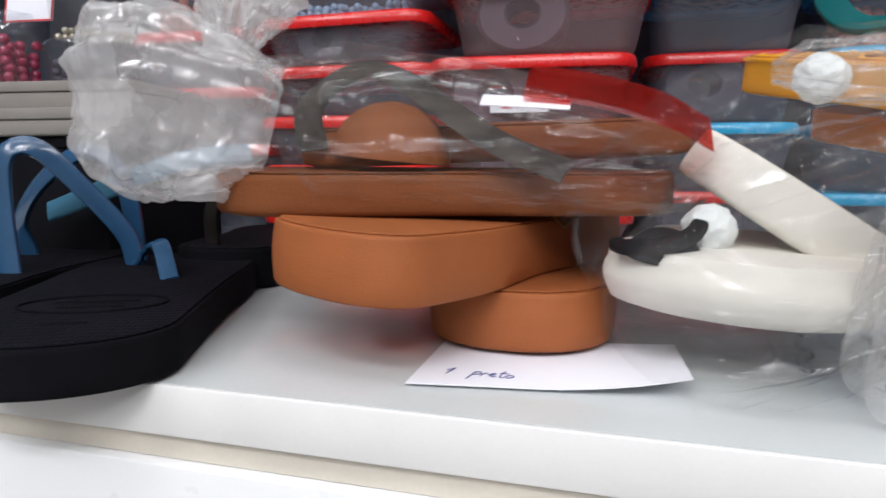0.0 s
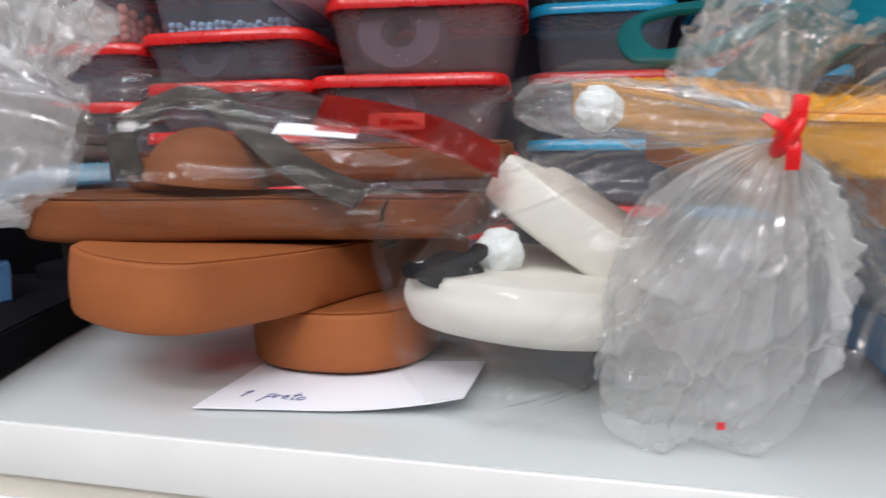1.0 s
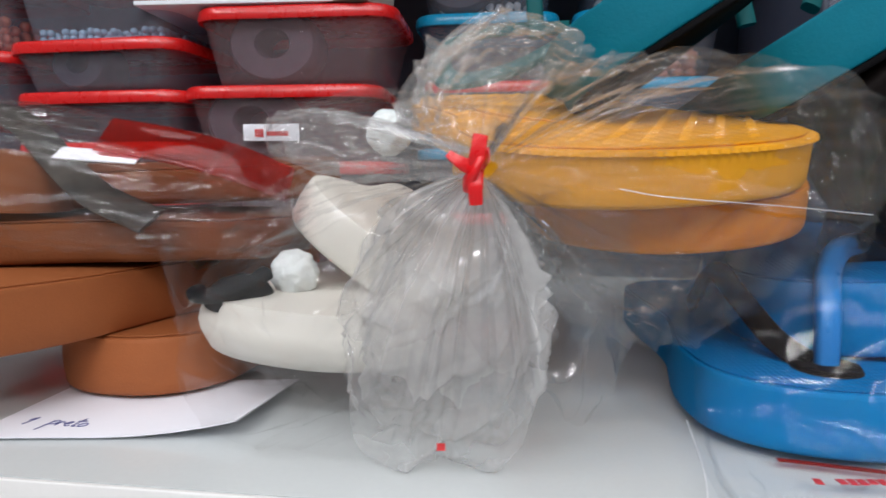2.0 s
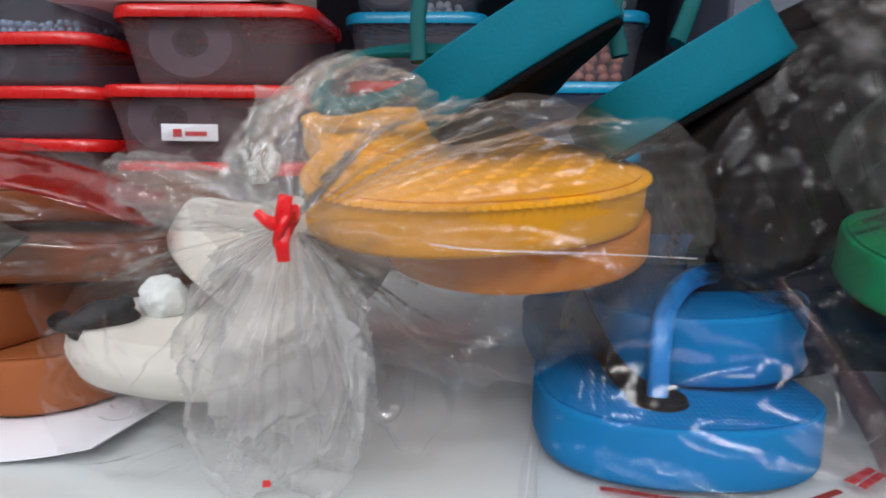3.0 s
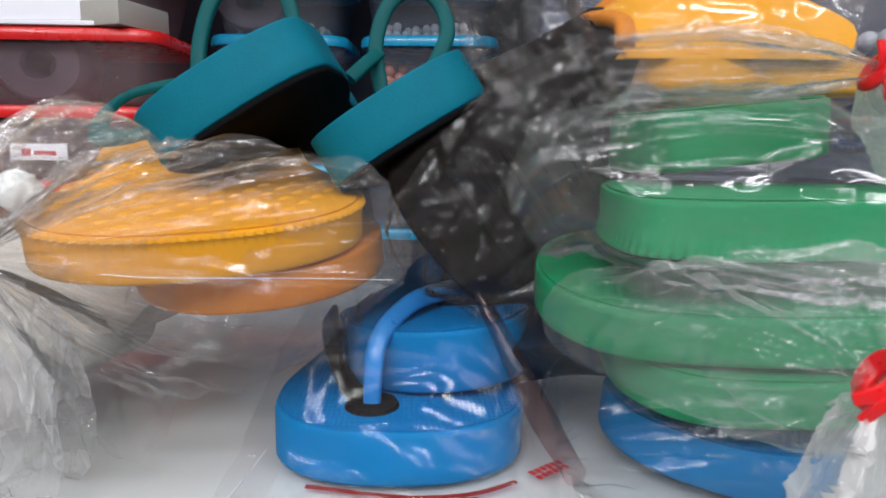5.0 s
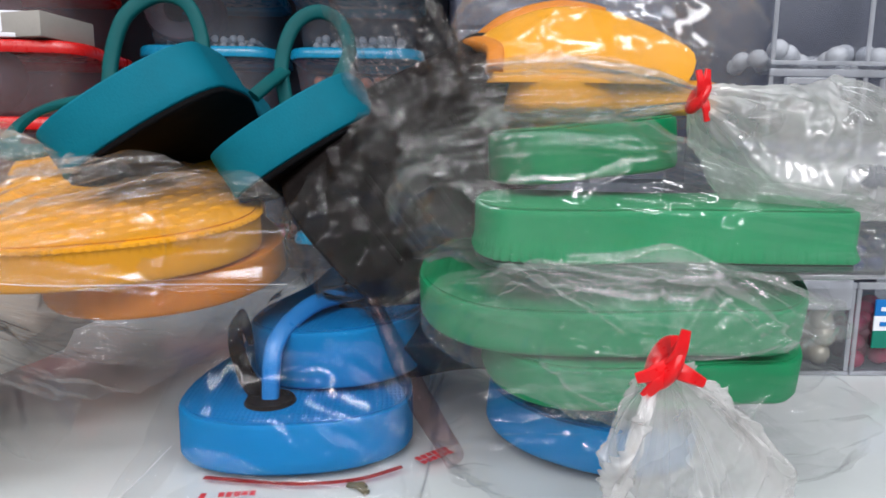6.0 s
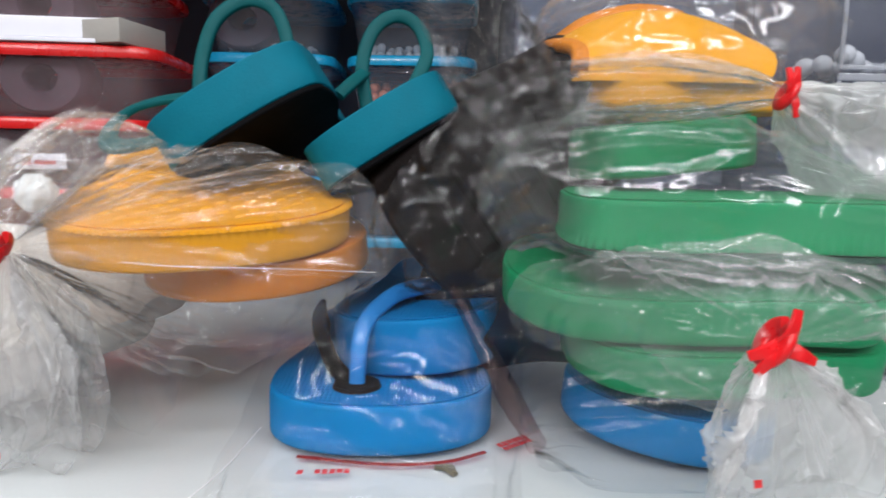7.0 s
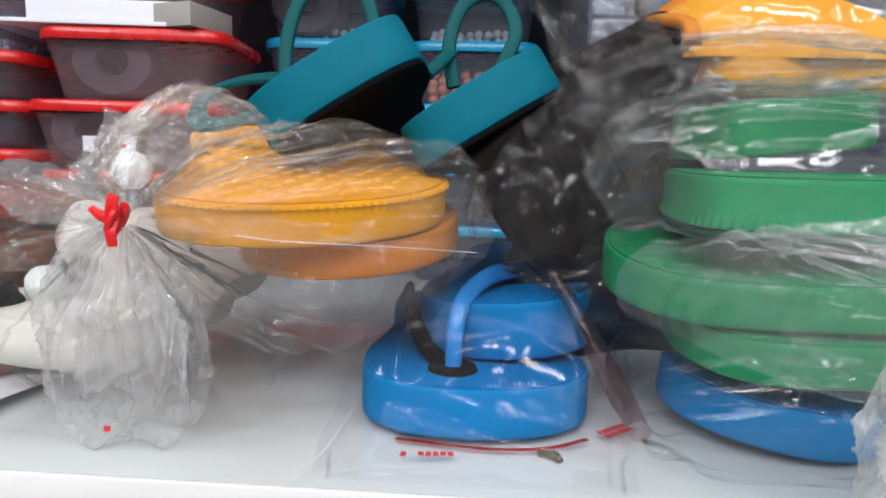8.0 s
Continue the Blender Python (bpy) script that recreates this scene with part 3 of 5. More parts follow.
for x, y, z, turn in LAMPS:
    fixture = thing("ceiling_light", pose(x, y, z, 0, 0, turn), "white rectangular ceiling light panel", "lamp", "ceiling lights")
    part("housing", box_bm(-0.64, 0.64, -0.17, 0.17, 0.02, 0.13, 0.01), "tube", fixture)

# ---------------------------------------------------------------- tubs on the back of the shelf
RED_TUB, BLUE_TUB = "frosted plastic tub with a glossy red lid, stacked", "smoky plastic tub with a sky-blue lid, stacked"
for k in range(5):
    z = -0.0135 + 0.068 * k
    if z + 0.068 > 0.02 and k > 0:
        tub(pose(-0.052 + (0.0 if k % 2 else -0.012) + 0.003 * k, 0.41, z - 0.001 + 0.0, 0, 0, 3), 0.186, 0.135, 0.0675, "red_lid", "tub", RED_TUB, seed=k)
tub(pose(-0.055, 0.41, 0.0, 0, 0, 3), 0.186, 0.135, 0.053, "red_lid", "tub", RED_TUB, disc=False, seed=9)
for k in range(6):
    tub(pose(-0.235 + 0.003 * (k % 2), 0.41, 0.047 * k, 0, 0, -2), 0.182, 0.14, 0.046 if k < 5 else 0.075, "red_lid", "tub_cool", RED_TUB, disc=k % 2 == 0, seed=k + 11)
for k in range(4):
    tub(pose(-0.405, 0.42, 0.0575 * k, 0, 0, 2), 0.155, 0.14, 0.057, "red_lid", "tub_cool", RED_TUB, disc=False, seed=k + 21)
tub(pose(-0.405, 0.42, 0.2305, 0, 0, 2), 0.155, 0.14, 0.075, "red_lid", "tub_cool", RED_TUB, disc=False, seed=26)
for k in range(5):
    tub(pose(0.122, 0.525, 0.069 * k, 0, 0, 1), 0.152, 0.125, 0.0675, "red_lid" if k in (0, 2) else "blue_lid", "tub_cool", BLUE_TUB if k not in (0, 2) else RED_TUB, disc=k % 2 == 0, seed=k + 31)
for k in range(5):
    tub(pose(0.288, 0.525, 0.069 * k, 0, 0, -1), 0.15, 0.125, 0.0675, "blue_lid", "tub_cool", BLUE_TUB, disc=False, seed=k + 41)
beads("blue_beads", "pearl_blue", "small pale blue beads heaped in a tub", -0.30, -0.17, 0.36, 0.46, 0.2345, 2, 0.0038, 3)
beads("salmon_beads", "pearl_salmon", "salmon pink beads heaped in a tub", -0.455, -0.355, 0.37, 0.46, 0.2325, 4, 0.0055, 4)
beads("mixed_beads", "pearl_white", "pale pink and white beads in a tub", 0.235, 0.34, 0.49, 0.56, 0.2745, 2, 0.005, 5)
beads("rose_beads", "pearl_salmon", "dusty pink beads in a tub", 0.235, 0.34, 0.49, 0.56, 0.2065, 4, 0.006, 6)
beads("clear_beads", "pearl_white", "small white beads in a tub", 0.07, 0.17, 0.49, 0.56, 0.2745, 2, 0.0045, 8)

# boxes and a note lying on the red-lidded tub
carton = thing("carton", pose(-0.085, 0.40, 0.2585, 0, 0, 4), "flattened white card box lying on a red lid", "box")
part("panel", box_bm(-0.10, 0.085, -0.06, 0.06, 0.0, 0.004, 0.0006), "paper", carton)
part("flap", box_bm(-0.055, 0.085, -0.055, 0.055, 0.005, 0.024, 0.001), "paper", carton)
grey_box = thing("small_box", pose(0.005, 0.375, 0.2585, 0, 0, -16), "small grey card box lying on a red lid", "box")
part("carton_body", box_bm(-0.028, 0.03, -0.03, 0.03, 0.0, 0.022, 0.0008), "grey_card", grey_box)
sticker = thing("label_sticker", pose(-0.062, 0.3463, 0.147, 90, 0, 3), "white sticker with red print on a tub", "label")
part("paper", box_bm(-0.026, 0.026, -0.0075, 0.0075, 0.0, 0.0006, 0.0002), "paper", sticker)
part("print_bar", box_bm(-0.004, 0.016, -0.003, 0.001, 0.0007, 0.0011), "red_ink", sticker, "red printed bar")
part("print_mark", box_bm(-0.015, -0.007, -0.004, 0.003, 0.0007, 0.0011), "red_ink", sticker, "red printed mark")

# far end: trays, jars
for k, (x, z, h, dy) in enumerate(((-0.52, 0.0, 0.114, 0.0), (-0.50, 0.1145, 0.022, -0.01), (-0.53, 0.137, 0.026, 0.02))):
    tray = thing("card_tray", pose(x, 0.27 + dy, z, 0, 0, 3 * k), "beige card tray in a pile" if k else "black shoe box under card trays", "box", "piled card trays")
    part("tray_lid", box_bm(-0.151, 0.151, -0.0762, 0.0762, h - 0.009, h, 0.001), "card" if k else "black", tray)
    part("tray_body", box_bm(-0.15, 0.15, -0.075, 0.075, 0, h - 0.0091, 0.002), "card" if k else "black", tray)


def jar(x, y, z, r, h, lid_label, fill, label, lidmat="acrylic"):
    ob = thing("jar", pose(x, y, z), label, "jar", "bead jars")
    bm = bmesh.new()
    circ = lambda rr, zz: [(rr * math.cos(2 * math.pi * i / 40), rr * math.sin(2 * math.pi * i / 40), zz) for i in range(40)]
    loft(bm, [circ(r * 0.92, 0), circ(r, 0.004), circ(r, h - 0.004), circ(r * 0.97, h)], True, False)
    part("glass", bm, "acrylic", ob)
    bm = bmesh.new()
    loft(bm, [circ(r * 1.04, h - 0.001), circ(r * 1.06, h + 0.002), circ(r * 1.06, h + 0.008), circ(r * 1.02, h + 0.010), circ(r * 0.5, h + 0.0102)], True, True)
    part("lid", bm, lidmat, ob, lid_label)
    beads(fill[0], fill[1], fill[2], x - r * 0.66, x + r * 0.66, y - r * 0.66, y + r * 0.66, z + 0.002, fill[3], fill[4], 7)


jar(-0.525, 0.36, 0.1655, 0.05, 0.044, "clear lid", ("dark_beads", "spool", "dark beads in a low jar", 4, 0.005), "low clear jar of dark beads with a clear lid")
jar(-0.525, 0.36, 0.2205, 0.045, 0.05, "clear lid", ("gold_beads", "pearl_gold", "gold beads in a low jar", 2, 0.004), "low clear jar of gold beads")
jar(-0.615, 0.33, 0.1655, 0.034, 0.075, "clear lid", ("raspberry_beads", "pearl_pink", "raspberry red beads in a jar", 6, 0.0058), "clear jar of raspberry red beads")

# ---------------------------------------------------------------- bead organisers


def organiser(x0, x1, y, z0, z1, fill, label, handle=False, cells=1):
    ob = thing("bead_organizer", pose(x0, y, z0), label, "organizer", "bead organizers")
    w, h, d, t = x1 - x0, z1 - z0, 0.13, 0.0022
    part("base", box_bm(0, w, 0, d, 0, t, 0.0005), "acrylic", ob)
    part("front_panel", box_bm(0, w, 0, t, t, h, 0.0005), "acrylic", ob)
    part("back_panel", box_bm(0, w, d - t, d, t, h, 0.0005), "back", ob, "dark backing")
    for k in range(cells + 1):
        xx = k * (w - t) / cells
        part("divider", box_bm(xx, xx + t * 1.4, t + 0.0003, d - t - 0.0003, t + 0.0003, h - 0.0006, 0.0004), "acrylic", ob)
    part("rim", box_bm(0, w, -0.0022, -0.0001, h - 0.005, h, 0.0006), "acrylic_edge", ob, "frosted rim")
    part("foot_rail", box_bm(0, w, -0.0022, -0.0001, 0, 0.003, 0.0006), "acrylic_edge", ob, "frosted rail")
    for k in range(cells + 1):
        xx = k * (w - 0.003) / cells
        part("edge_strip", box_bm(xx, xx + 0.003, -0.0016, -0.0001, 0.0031, h - 0.0052, 0.0005), "acrylic_edge", ob, "frosted upright edge")
    if handle:
        for k in range(cells):
            xx = (k + 0.5) * w / cells
            bm = box_bm(xx - 0.024, xx + 0.024, -0.006, -0.0021, h - 0.019, h - 0.006, 0.001)
            pull = part("handle", bm, "acrylic_edge", ob, "clear moulded pull")
            part("slot", box_bm(xx - 0.017, xx + 0.017, -0.0068, -0.0061, h - 0.015, h - 0.0105, 0.0003), "back", pull, "dark slot")
    if fill:
        beads(fill[0], fill[1], fill[2], x0 + 0.004, x1 - 0.004, y + 0.005, y + 0.08, z0 + 0.003, fill[3], fill[4], 9)
    return ob


organiser(0.602, 0.677, 0.193, 0.0005, 0.07, ("champagne_beads", "pearl_gold", "large champagne beads in a clear box", 3, 0.0085), "clear plastic box of champagne beads")
organiser(0.6785, 0.79, 0.193, 0.0005, 0.07, ("pink_beads", "pearl_pink", "raspberry beads in a clear box", 3, 0.0075), "clear plastic box of raspberry beads")
latch = thing("box_latch", pose(0.612, 0.1895, 0.05), "frosted snap latch on a clear box", "latch")
part("flap", box_bm(0, 0.062, 0, 0.003, 0, 0.022, 0.002), "acrylic_edge", latch)
part("catch", box_bm(0.02, 0.042, -0.002, -0.0001, 0.016, 0.022, 0.0006), "acrylic_edge", latch)
organiser(0.600, 0.80, 0.195, 0.072, 0.134, ("navy_beads", "pearl_navy", "navy beads in a clear drawer", 2, 0.006), "clear plastic drawer with navy beads", cells=2)
organiser(0.600, 0.80, 0.193, 0.1525, 0.218, ("smoky_beads", "pearl_navy", "small dark beads in a clear drawer", 2, 0.004), "clear plastic drawer with a moulded pull", True, 3)
organiser(0.600, 0.80, 0.193, 0.2205, 0.30, ("white_beads", "pearl_white", "white pearl beads in a clear drawer", 1, 0.0072), "clear plastic drawer of white pearl beads", True, 3)
band = thing("organizer_ledge", pose(0.60, 0.192, 0.135), "pale grey ledge between bead drawers", "organizer")
part("ledge_board", box_bm(0, 0.2, -0.003, 0.13, 0, 0.0165, 0.002), "tub_cool", band)
tag = thing("price_tag", pose(0.691, 0.1895, 0.022), "blue, white and green product tag on a clear box", "label")
for nm, m, a, b in (("top_field", "tag_blue", 0.024, 0.036), ("middle_field", "paper", 0.013, 0.0238), ("bottom_field", "tag_green", 0, 0.0128)):
    part(nm, box_bm(0, 0.026, 0, 0.001, a, b), m, tag)
for k in range(2):
    part("print_bar", box_bm(0.004, 0.02, -0.0006, -0.0001, 0.0165 + 0.011 * k, 0.0195 + 0.011 * k), "tag_blue" if not k else "paper", tag, "printed bar")
cabinet = thing("drawer_cabinet", pose(0.39, 0.33, 0.0005), "smoky grey plastic bead cabinet", "organizer")
part("cabinet_body", box_bm(0, 0.2, 0.004, 0.2, 0, 0.34, 0.003), "back", cabinet)
for k in range(5):
    part("drawer_front", box_bm(0.003, 0.197, 0, 0.0035, 0.004 + 0.067 * k, 0.067 + 0.067 * k, 0.001), "tub_cool", cabinet, "smoky clear drawer front")

# ---------------------------------------------------------------- footwear


def flip_flop(at, L, W, th, mat, label, group, under="", teeth=0.0, teeth_at="top", name="flip_flop", **kw):
    ob = thing(name, at, label, "flip-flop", group)
    if under:
        part("sole", sole_bm(L, W, th, teeth, teeth_at, **kw), mat, ob)
        part("outsole", sole_bm(L, W * 0.985, 0.003, 0, **dict(kw, rim=0.0006)), under, ob, "dark outsole").matrix_basis = pose(0, 0, -0.0031)
    else:
        part("sole", sole_bm(L, W, th, teeth, teeth_at, **kw), mat, ob)
    if mat + "_bed" in M:
        shape = {k: v for k, v in kw.items() if k not in ("rim", "bulge")}
        part("footbed", sole_bm(L - 0.004, W - 0.004, 0.0012, 0, rim=0.0004, **shape), mat + "_bed", ob, "moulded footbed").matrix_basis = pose(0, 0.002, th - 0.0003)
    return ob


def strap(ob, points, width, thick, mat, label="", flat=(0, 0, 1), taper=1.0, name="strap"):
    """A strap given in room coordinates, hung under its flip-flop."""
    return held(part(name, strip_bm(points, width, thick, 30, flat, taper), mat, None, label), ob)


def axes_pose(at, along, face):
    """A pose whose y runs along a sole and whose z is its upper side."""
    y = Vector(along).normalized()
    x = y.cross(Vector(face)).normalized()
    z = x.cross(y)
    m = Matrix((x, y, z)).transposed().to_4x4()
    m.translation = at
    return m


# black pair, heel end over the shelf's front
BLACK = "black rubber flip-flop with moulded footbed"
black = flip_flop(pose(-0.300, 0.205, 0.001, 0, 0, 204), 0.265, 0.115, 0.021, "black", BLACK + " and steel-blue straps", "black flip-flops", teeth=0.0003, waist=0.93, heelw=0.9)
oval = strip_bm([(0.034 * math.cos(a), 0.19 + 0.020 * math.sin(a), 0.0224) for a in np.linspace(0, 2 * math.pi, 17)], 0.0012, 0.0012, 60, n=6)
part("embossed_oval", oval, "black", black, "embossed oval on the heel")
for k in range(3):
    part("embossed_line", box_bm(-0.02 + 0.004 * k, 0.02 - 0.006 * k, 0.185 + 0.012 * k + (0.02 if k == 2 else 0), 0.1862 + 0.012 * k + (0.02 if k == 2 else 0), 0.0215, 0.0227, 0.0003), "black", black)
strap(black, [(-0.297, 0.142, 0.022), (-0.300, 0.137, 0.045), (-0.318, 0.120, 0.078), (-0.336, 0.105, 0.102), (-0.350, 0.095, 0.095), (-0.350, 0.092, 0.06), (-0.345, 0.09, 0.022)], 0.013, 0.005, "steel_strap", "glossy steel-blue strap", (0.3, -1, 0.5))
strap(black, [(-0.297, 0.142, 0.024), (-0.285, 0.14, 0.034), (-0.262, 0.125, 0.04), (-0.235, 0.1, 0.022)], 0.011, 0.004, "steel_strap", "glossy steel-blue strap", (0, -0.4, 1))
black2 = flip_flop(pose(-0.415, 0.22, 0.001, 0, 0, 200), 0.265, 0.108, 0.021, "black", BLACK + " lying beside its pair", "black flip-flops", teeth=0.0003)
strap(black2, [(-0.41, 0.16, 0.022), (-0.405, 0.15, 0.05), (-0.37, 0.14, 0.08), (-0.33, 0.14, 0.10), (-0.31, 0.15, 0.08), (-0.31, 0.16, 0.02)], 0.013, 0.005, "steel_strap", "glossy steel-blue strap", (0.3, -1, 0.5))
black3 = flip_flop(pose(-0.29, 0.37, 0.001, 0, 0, 190), 0.2, 0.1, 0.03, "black", BLACK + " standing behind the front pair", "black flip-flops")
strap(black3, [(-0.40, 0.17, 0.055), (-0.34, 0.17, 0.075), (-0.28, 0.18, 0.095), (-0.24, 0.2, 0.10)], 0.017, 0.004, "pale_strap", "pale blue strap", (0, -1, 0.3))
strap(black3, [(-0.27, 0.19, 0.032), (-0.265, 0.185, 0.06), (-0.25, 0.19, 0.085)], 0.012, 0.004, "charcoal", "dark strap", (0, -1, 0.3))

# tan platform sandals
TAN = "tan foam platform sandal"
tan_low = flip_flop(pose(-0.028, 0.069, 0.0035, 0, 0, -3), 0.235, 0.094, 0.029, "tan", TAN + " standing on a paper note", "tan platform sandals", name="sandal", rim=0.0018, bulge=0.0008, toe=0.17)
tan_up = flip_flop(pose(-0.100, 0.016, 0.0365, -0.5, 3.0, -24), 0.25, 0.090, 0.029, "tan", TAN + " with a bronze strap, lying across its pair", "tan platform sandals", name="sandal", rim=0.0012, bulge=0.0008, toe=0.10)
part("strap", strip_bm([(-0.043, 0.13, 0.027), (-0.03, 0.128, 0.038), (0.0, 0.125, 0.041), (0.03, 0.13, 0.038), (0.045, 0.135, 0.027)], 0.022, 0.003, 24), "bronze", tan_up, "bronze braided strap")
for k in range(10):
    part("braid_bead", strip_bm([(-0.038 + 0.0085 * k, 0.117, 0.041 - 0.0003 * (k - 5) ** 2), (-0.036 + 0.0085 * k, 0.125, 0.0462 - 0.0003 * (k - 5) ** 2), (-0.033 + 0.0085 * k, 0.135, 0.041 - 0.0003 * (k - 5) ** 2)], 0.0025, 0.002, 6, n=6), "bronze", tan_up)

# note under the sandal
note = thing("paper_note", pose(-0.016, 0.065, 0.0), "white paper note with blue handwriting under a sandal", "paper")
bm = bmesh.new()
layers = []
for lift in (0.0, 0.0005):
    grid = []
    for j in range(9):
        row = []
        for i in range(17):
            u, v = i / 16, j / 8
            x, y = -0.044 + 0.112 * u, -0.042 + 0.013 * u + 0.002 * math.sin(2 * u) + 0.07 * v
            row.append(bm.verts.new((x, y, 0.0014 + lift + 0.011 * max(0, u - 0.45) ** 2 * (1 - 0.85 * v) * 2.2)))
        grid.append(row)
    layers.append(grid)
    for a, b in zip(grid, grid[1:]):
        for i in range(16):
            bm.faces.new((a[i], a[i + 1], b[i + 1], b[i]))
lo, hi = layers
rim_of = lambda g: g[0] + [r[-1] for r in g[1:]] + g[-1][-2::-1] + [r[0] for r in g[-2:0:-1]]
for (a, b), (c, d) in zip(zip(rim_of(lo), rim_of(lo)[1:] + rim_of(lo)[:1]), zip(rim_of(hi), rim_of(hi)[1:] + rim_of(hi)[:1])):
    bm.faces.new((a, b, d, c))
part("sheet", bm, "paper", note)


def pen(parent, points, label="blue pen stroke"):
    part("pen_stroke", strip_bm([(x, y, 0.0021) for x, y in points], 0.0006, 0.0003, 24, n=6), "ink", parent, label)


def handwriting(parent, ox, oy, s):
    """The note's writing: 1 preto."""
    P = lambda pts: pen(parent, [(ox + s * (x + 0.2 * y), oy + s * y) for x, y in pts])
    P([(-1.6, 0.5), (-1.3, 0.9), (-1.35, 0.4), (-1.4, -0.1)])
    P([(0.0, 0.6), (0.02, 0.0), (0.0, -0.7)])
    P([(0.02, 0.5), (0.3, 0.65), (0.4, 0.3), (0.05, 0.1)])
    P([(0.55, 0.0), (0.6, 0.5), (0.8, 0.45), (0.85, 0.35)])
    P([(0.95, 0.25), (1.25, 0.4), (1.15, 0.6), (0.98, 0.3), (1.2, 0.0), (1.4, 0.1)])
    P([(1.6, 1.1), (1.6, 0.5), (1.65, 0.0), (1.85, 0.05)])
    P([(1.4, 0.7), (1.9, 0.75)])
    P([(2.05, 0.5), (1.9, 0.2), (2.1, 0.0), (2.35, 0.25), (2.2, 0.5), (2.0, 0.45)])


handwriting(note, -0.020, -0.026, 0.0075)

# brown sandals in a bag on top of the tan ones
BROWN = "brown foam sandal in a clear plastic bag"
brown = flip_flop(pose(-0.178, 0.075, 0.068, 0, 2, -74), 0.235, 0.09, 0.020, "brown", BROWN, "bagged brown sandals", name="sandal", rim=0.002)
brown2 = flip_flop(pose(-0.150, 0.115, 0.092, 2, 5, -78), 0.215, 0.085, 0.018, "brown", BROWN + " with glitter strap", "bagged brown sandals", name="sandal", rim=0.002)
strap(brown2, [(-0.125, 0.075, 0.098), (-0.128, 0.078, 0.12), (-0.112, 0.10, 0.14), (-0.09, 0.10, 0.136), (-0.06, 0.085, 0.118), (-0.03, 0.072, 0.1), (0.0, 0.068, 0.088)], 0.014, 0.0022, "glitter", "grey glitter strap with a beige lining", (0.2, -0.7, 0.8), 1.2)
strap(brown2, [(-0.13, 0.082, 0.1), (-0.132, 0.084, 0.12), (-0.118, 0.105, 0.137)], 0.004, 0.003, "card", "beige strap lining", (0.2, -0.7, 0.8))
heel_pad = part("heel_cup", cap_dome_bm(0.03, 0.028), "brown", None, "padded tan strap lining")
heel_pad.matrix_world = pose(-0.088, 0.085, 0.094, 0, 6, -10)
held(heel_pad, brown2)

# white slippers in a bag
WHITE = "cream foam slipper in a clear plastic bag"
white = flip_flop(pose(0.064, 0.044, 0.028, 0, 3, -10), 0.15, 0.108, 0.027, "cream", WHITE + " with black bow", "bagged cream slippers", name="slipper", rim=0.004, bulge=0.002, toe=0.25)
bow = part("black_bow", cap_dome_bm(0.0155, 0.012), "black", None, "black ribbed bow on the toe")
bow.matrix_world = pose(0.041, 0.068, 0.0525, 10, 0, 20)
held(bow, white)
held(part("bow_loop", strip_bm([(0.022, 0.066, 0.057), (0.026, 0.057, 0.057), (0.038, 0.053, 0.058), (0.050, 0.057, 0.062), (0.055, 0.066, 0.066)], 0.007, 0.006, 20, (0, -0.5, 0.8)), "black", None, "black bow loop"), white)
bm = bmesh.new()
bmesh.ops.create_icosphere(bm, subdivisions=4, radius=0.011)
for v in bm.verts:
    v.co *= 1 + 0.14 * noise.noise(v.co * 260) + 0.06 * noise.noise(v.co * 700)
pom = part("pompon", bm, "wool", None, "white woolly pompon")
pom.matrix_world = pose(0.061, 0.083, 0.063)
held(pom, white)
white2 = flip_flop(pose(0.086, 0.082, 0.062, 0, 34, -8), 0.14, 0.100, 0.024, "cream", WHITE + " leaning on its pair", "bagged cream slippers", name="slipper", rim=0.002, bulge=0.0006, toe=0.2)
bm = bmesh.new()
bmesh.ops.create_icosphere(bm, subdivisions=4, radius=0.0105)
for v in bm.verts:
    v.co *= 1 + 0.14 * noise.noise(v.co * 250) + 0.06 * noise.noise(v.co * 680)
pom2 = part("pompon", bm, "wool", None, "white woolly pompon")
pom2.matrix_world = pose(0.104, 0.096, 0.128)
held(pom2, white2)

# yellow pair in a bag
YELLOW = "dimpled yellow foam flip-flop in a clear plastic bag"
yel = flip_flop(pose(0.228, 0.031, 0.097, 11, -3, 23), 0.24, 0.144, 0.0205, "yellow", YELLOW, "bagged yellow flip-flops", teeth=0.0016, toe=0.18)
yel2 = flip_flop(pose(0.240, 0.050, 0.079, 9, -4, 14), 0.235, 0.122, 0.019, "orange", "orange foam flip-flop under a yellow one in a bag", "bagged yellow flip-flops", teeth=0.0, toe=0.26)
yel3 = flip_flop(pose(0.202, 0.092, 0.110, 10, 3, 24), 0.18, 0.10, 0.019, "yellow", YELLOW + " behind", "bagged yellow flip-flops", teeth=0.0013, toe=0.24)

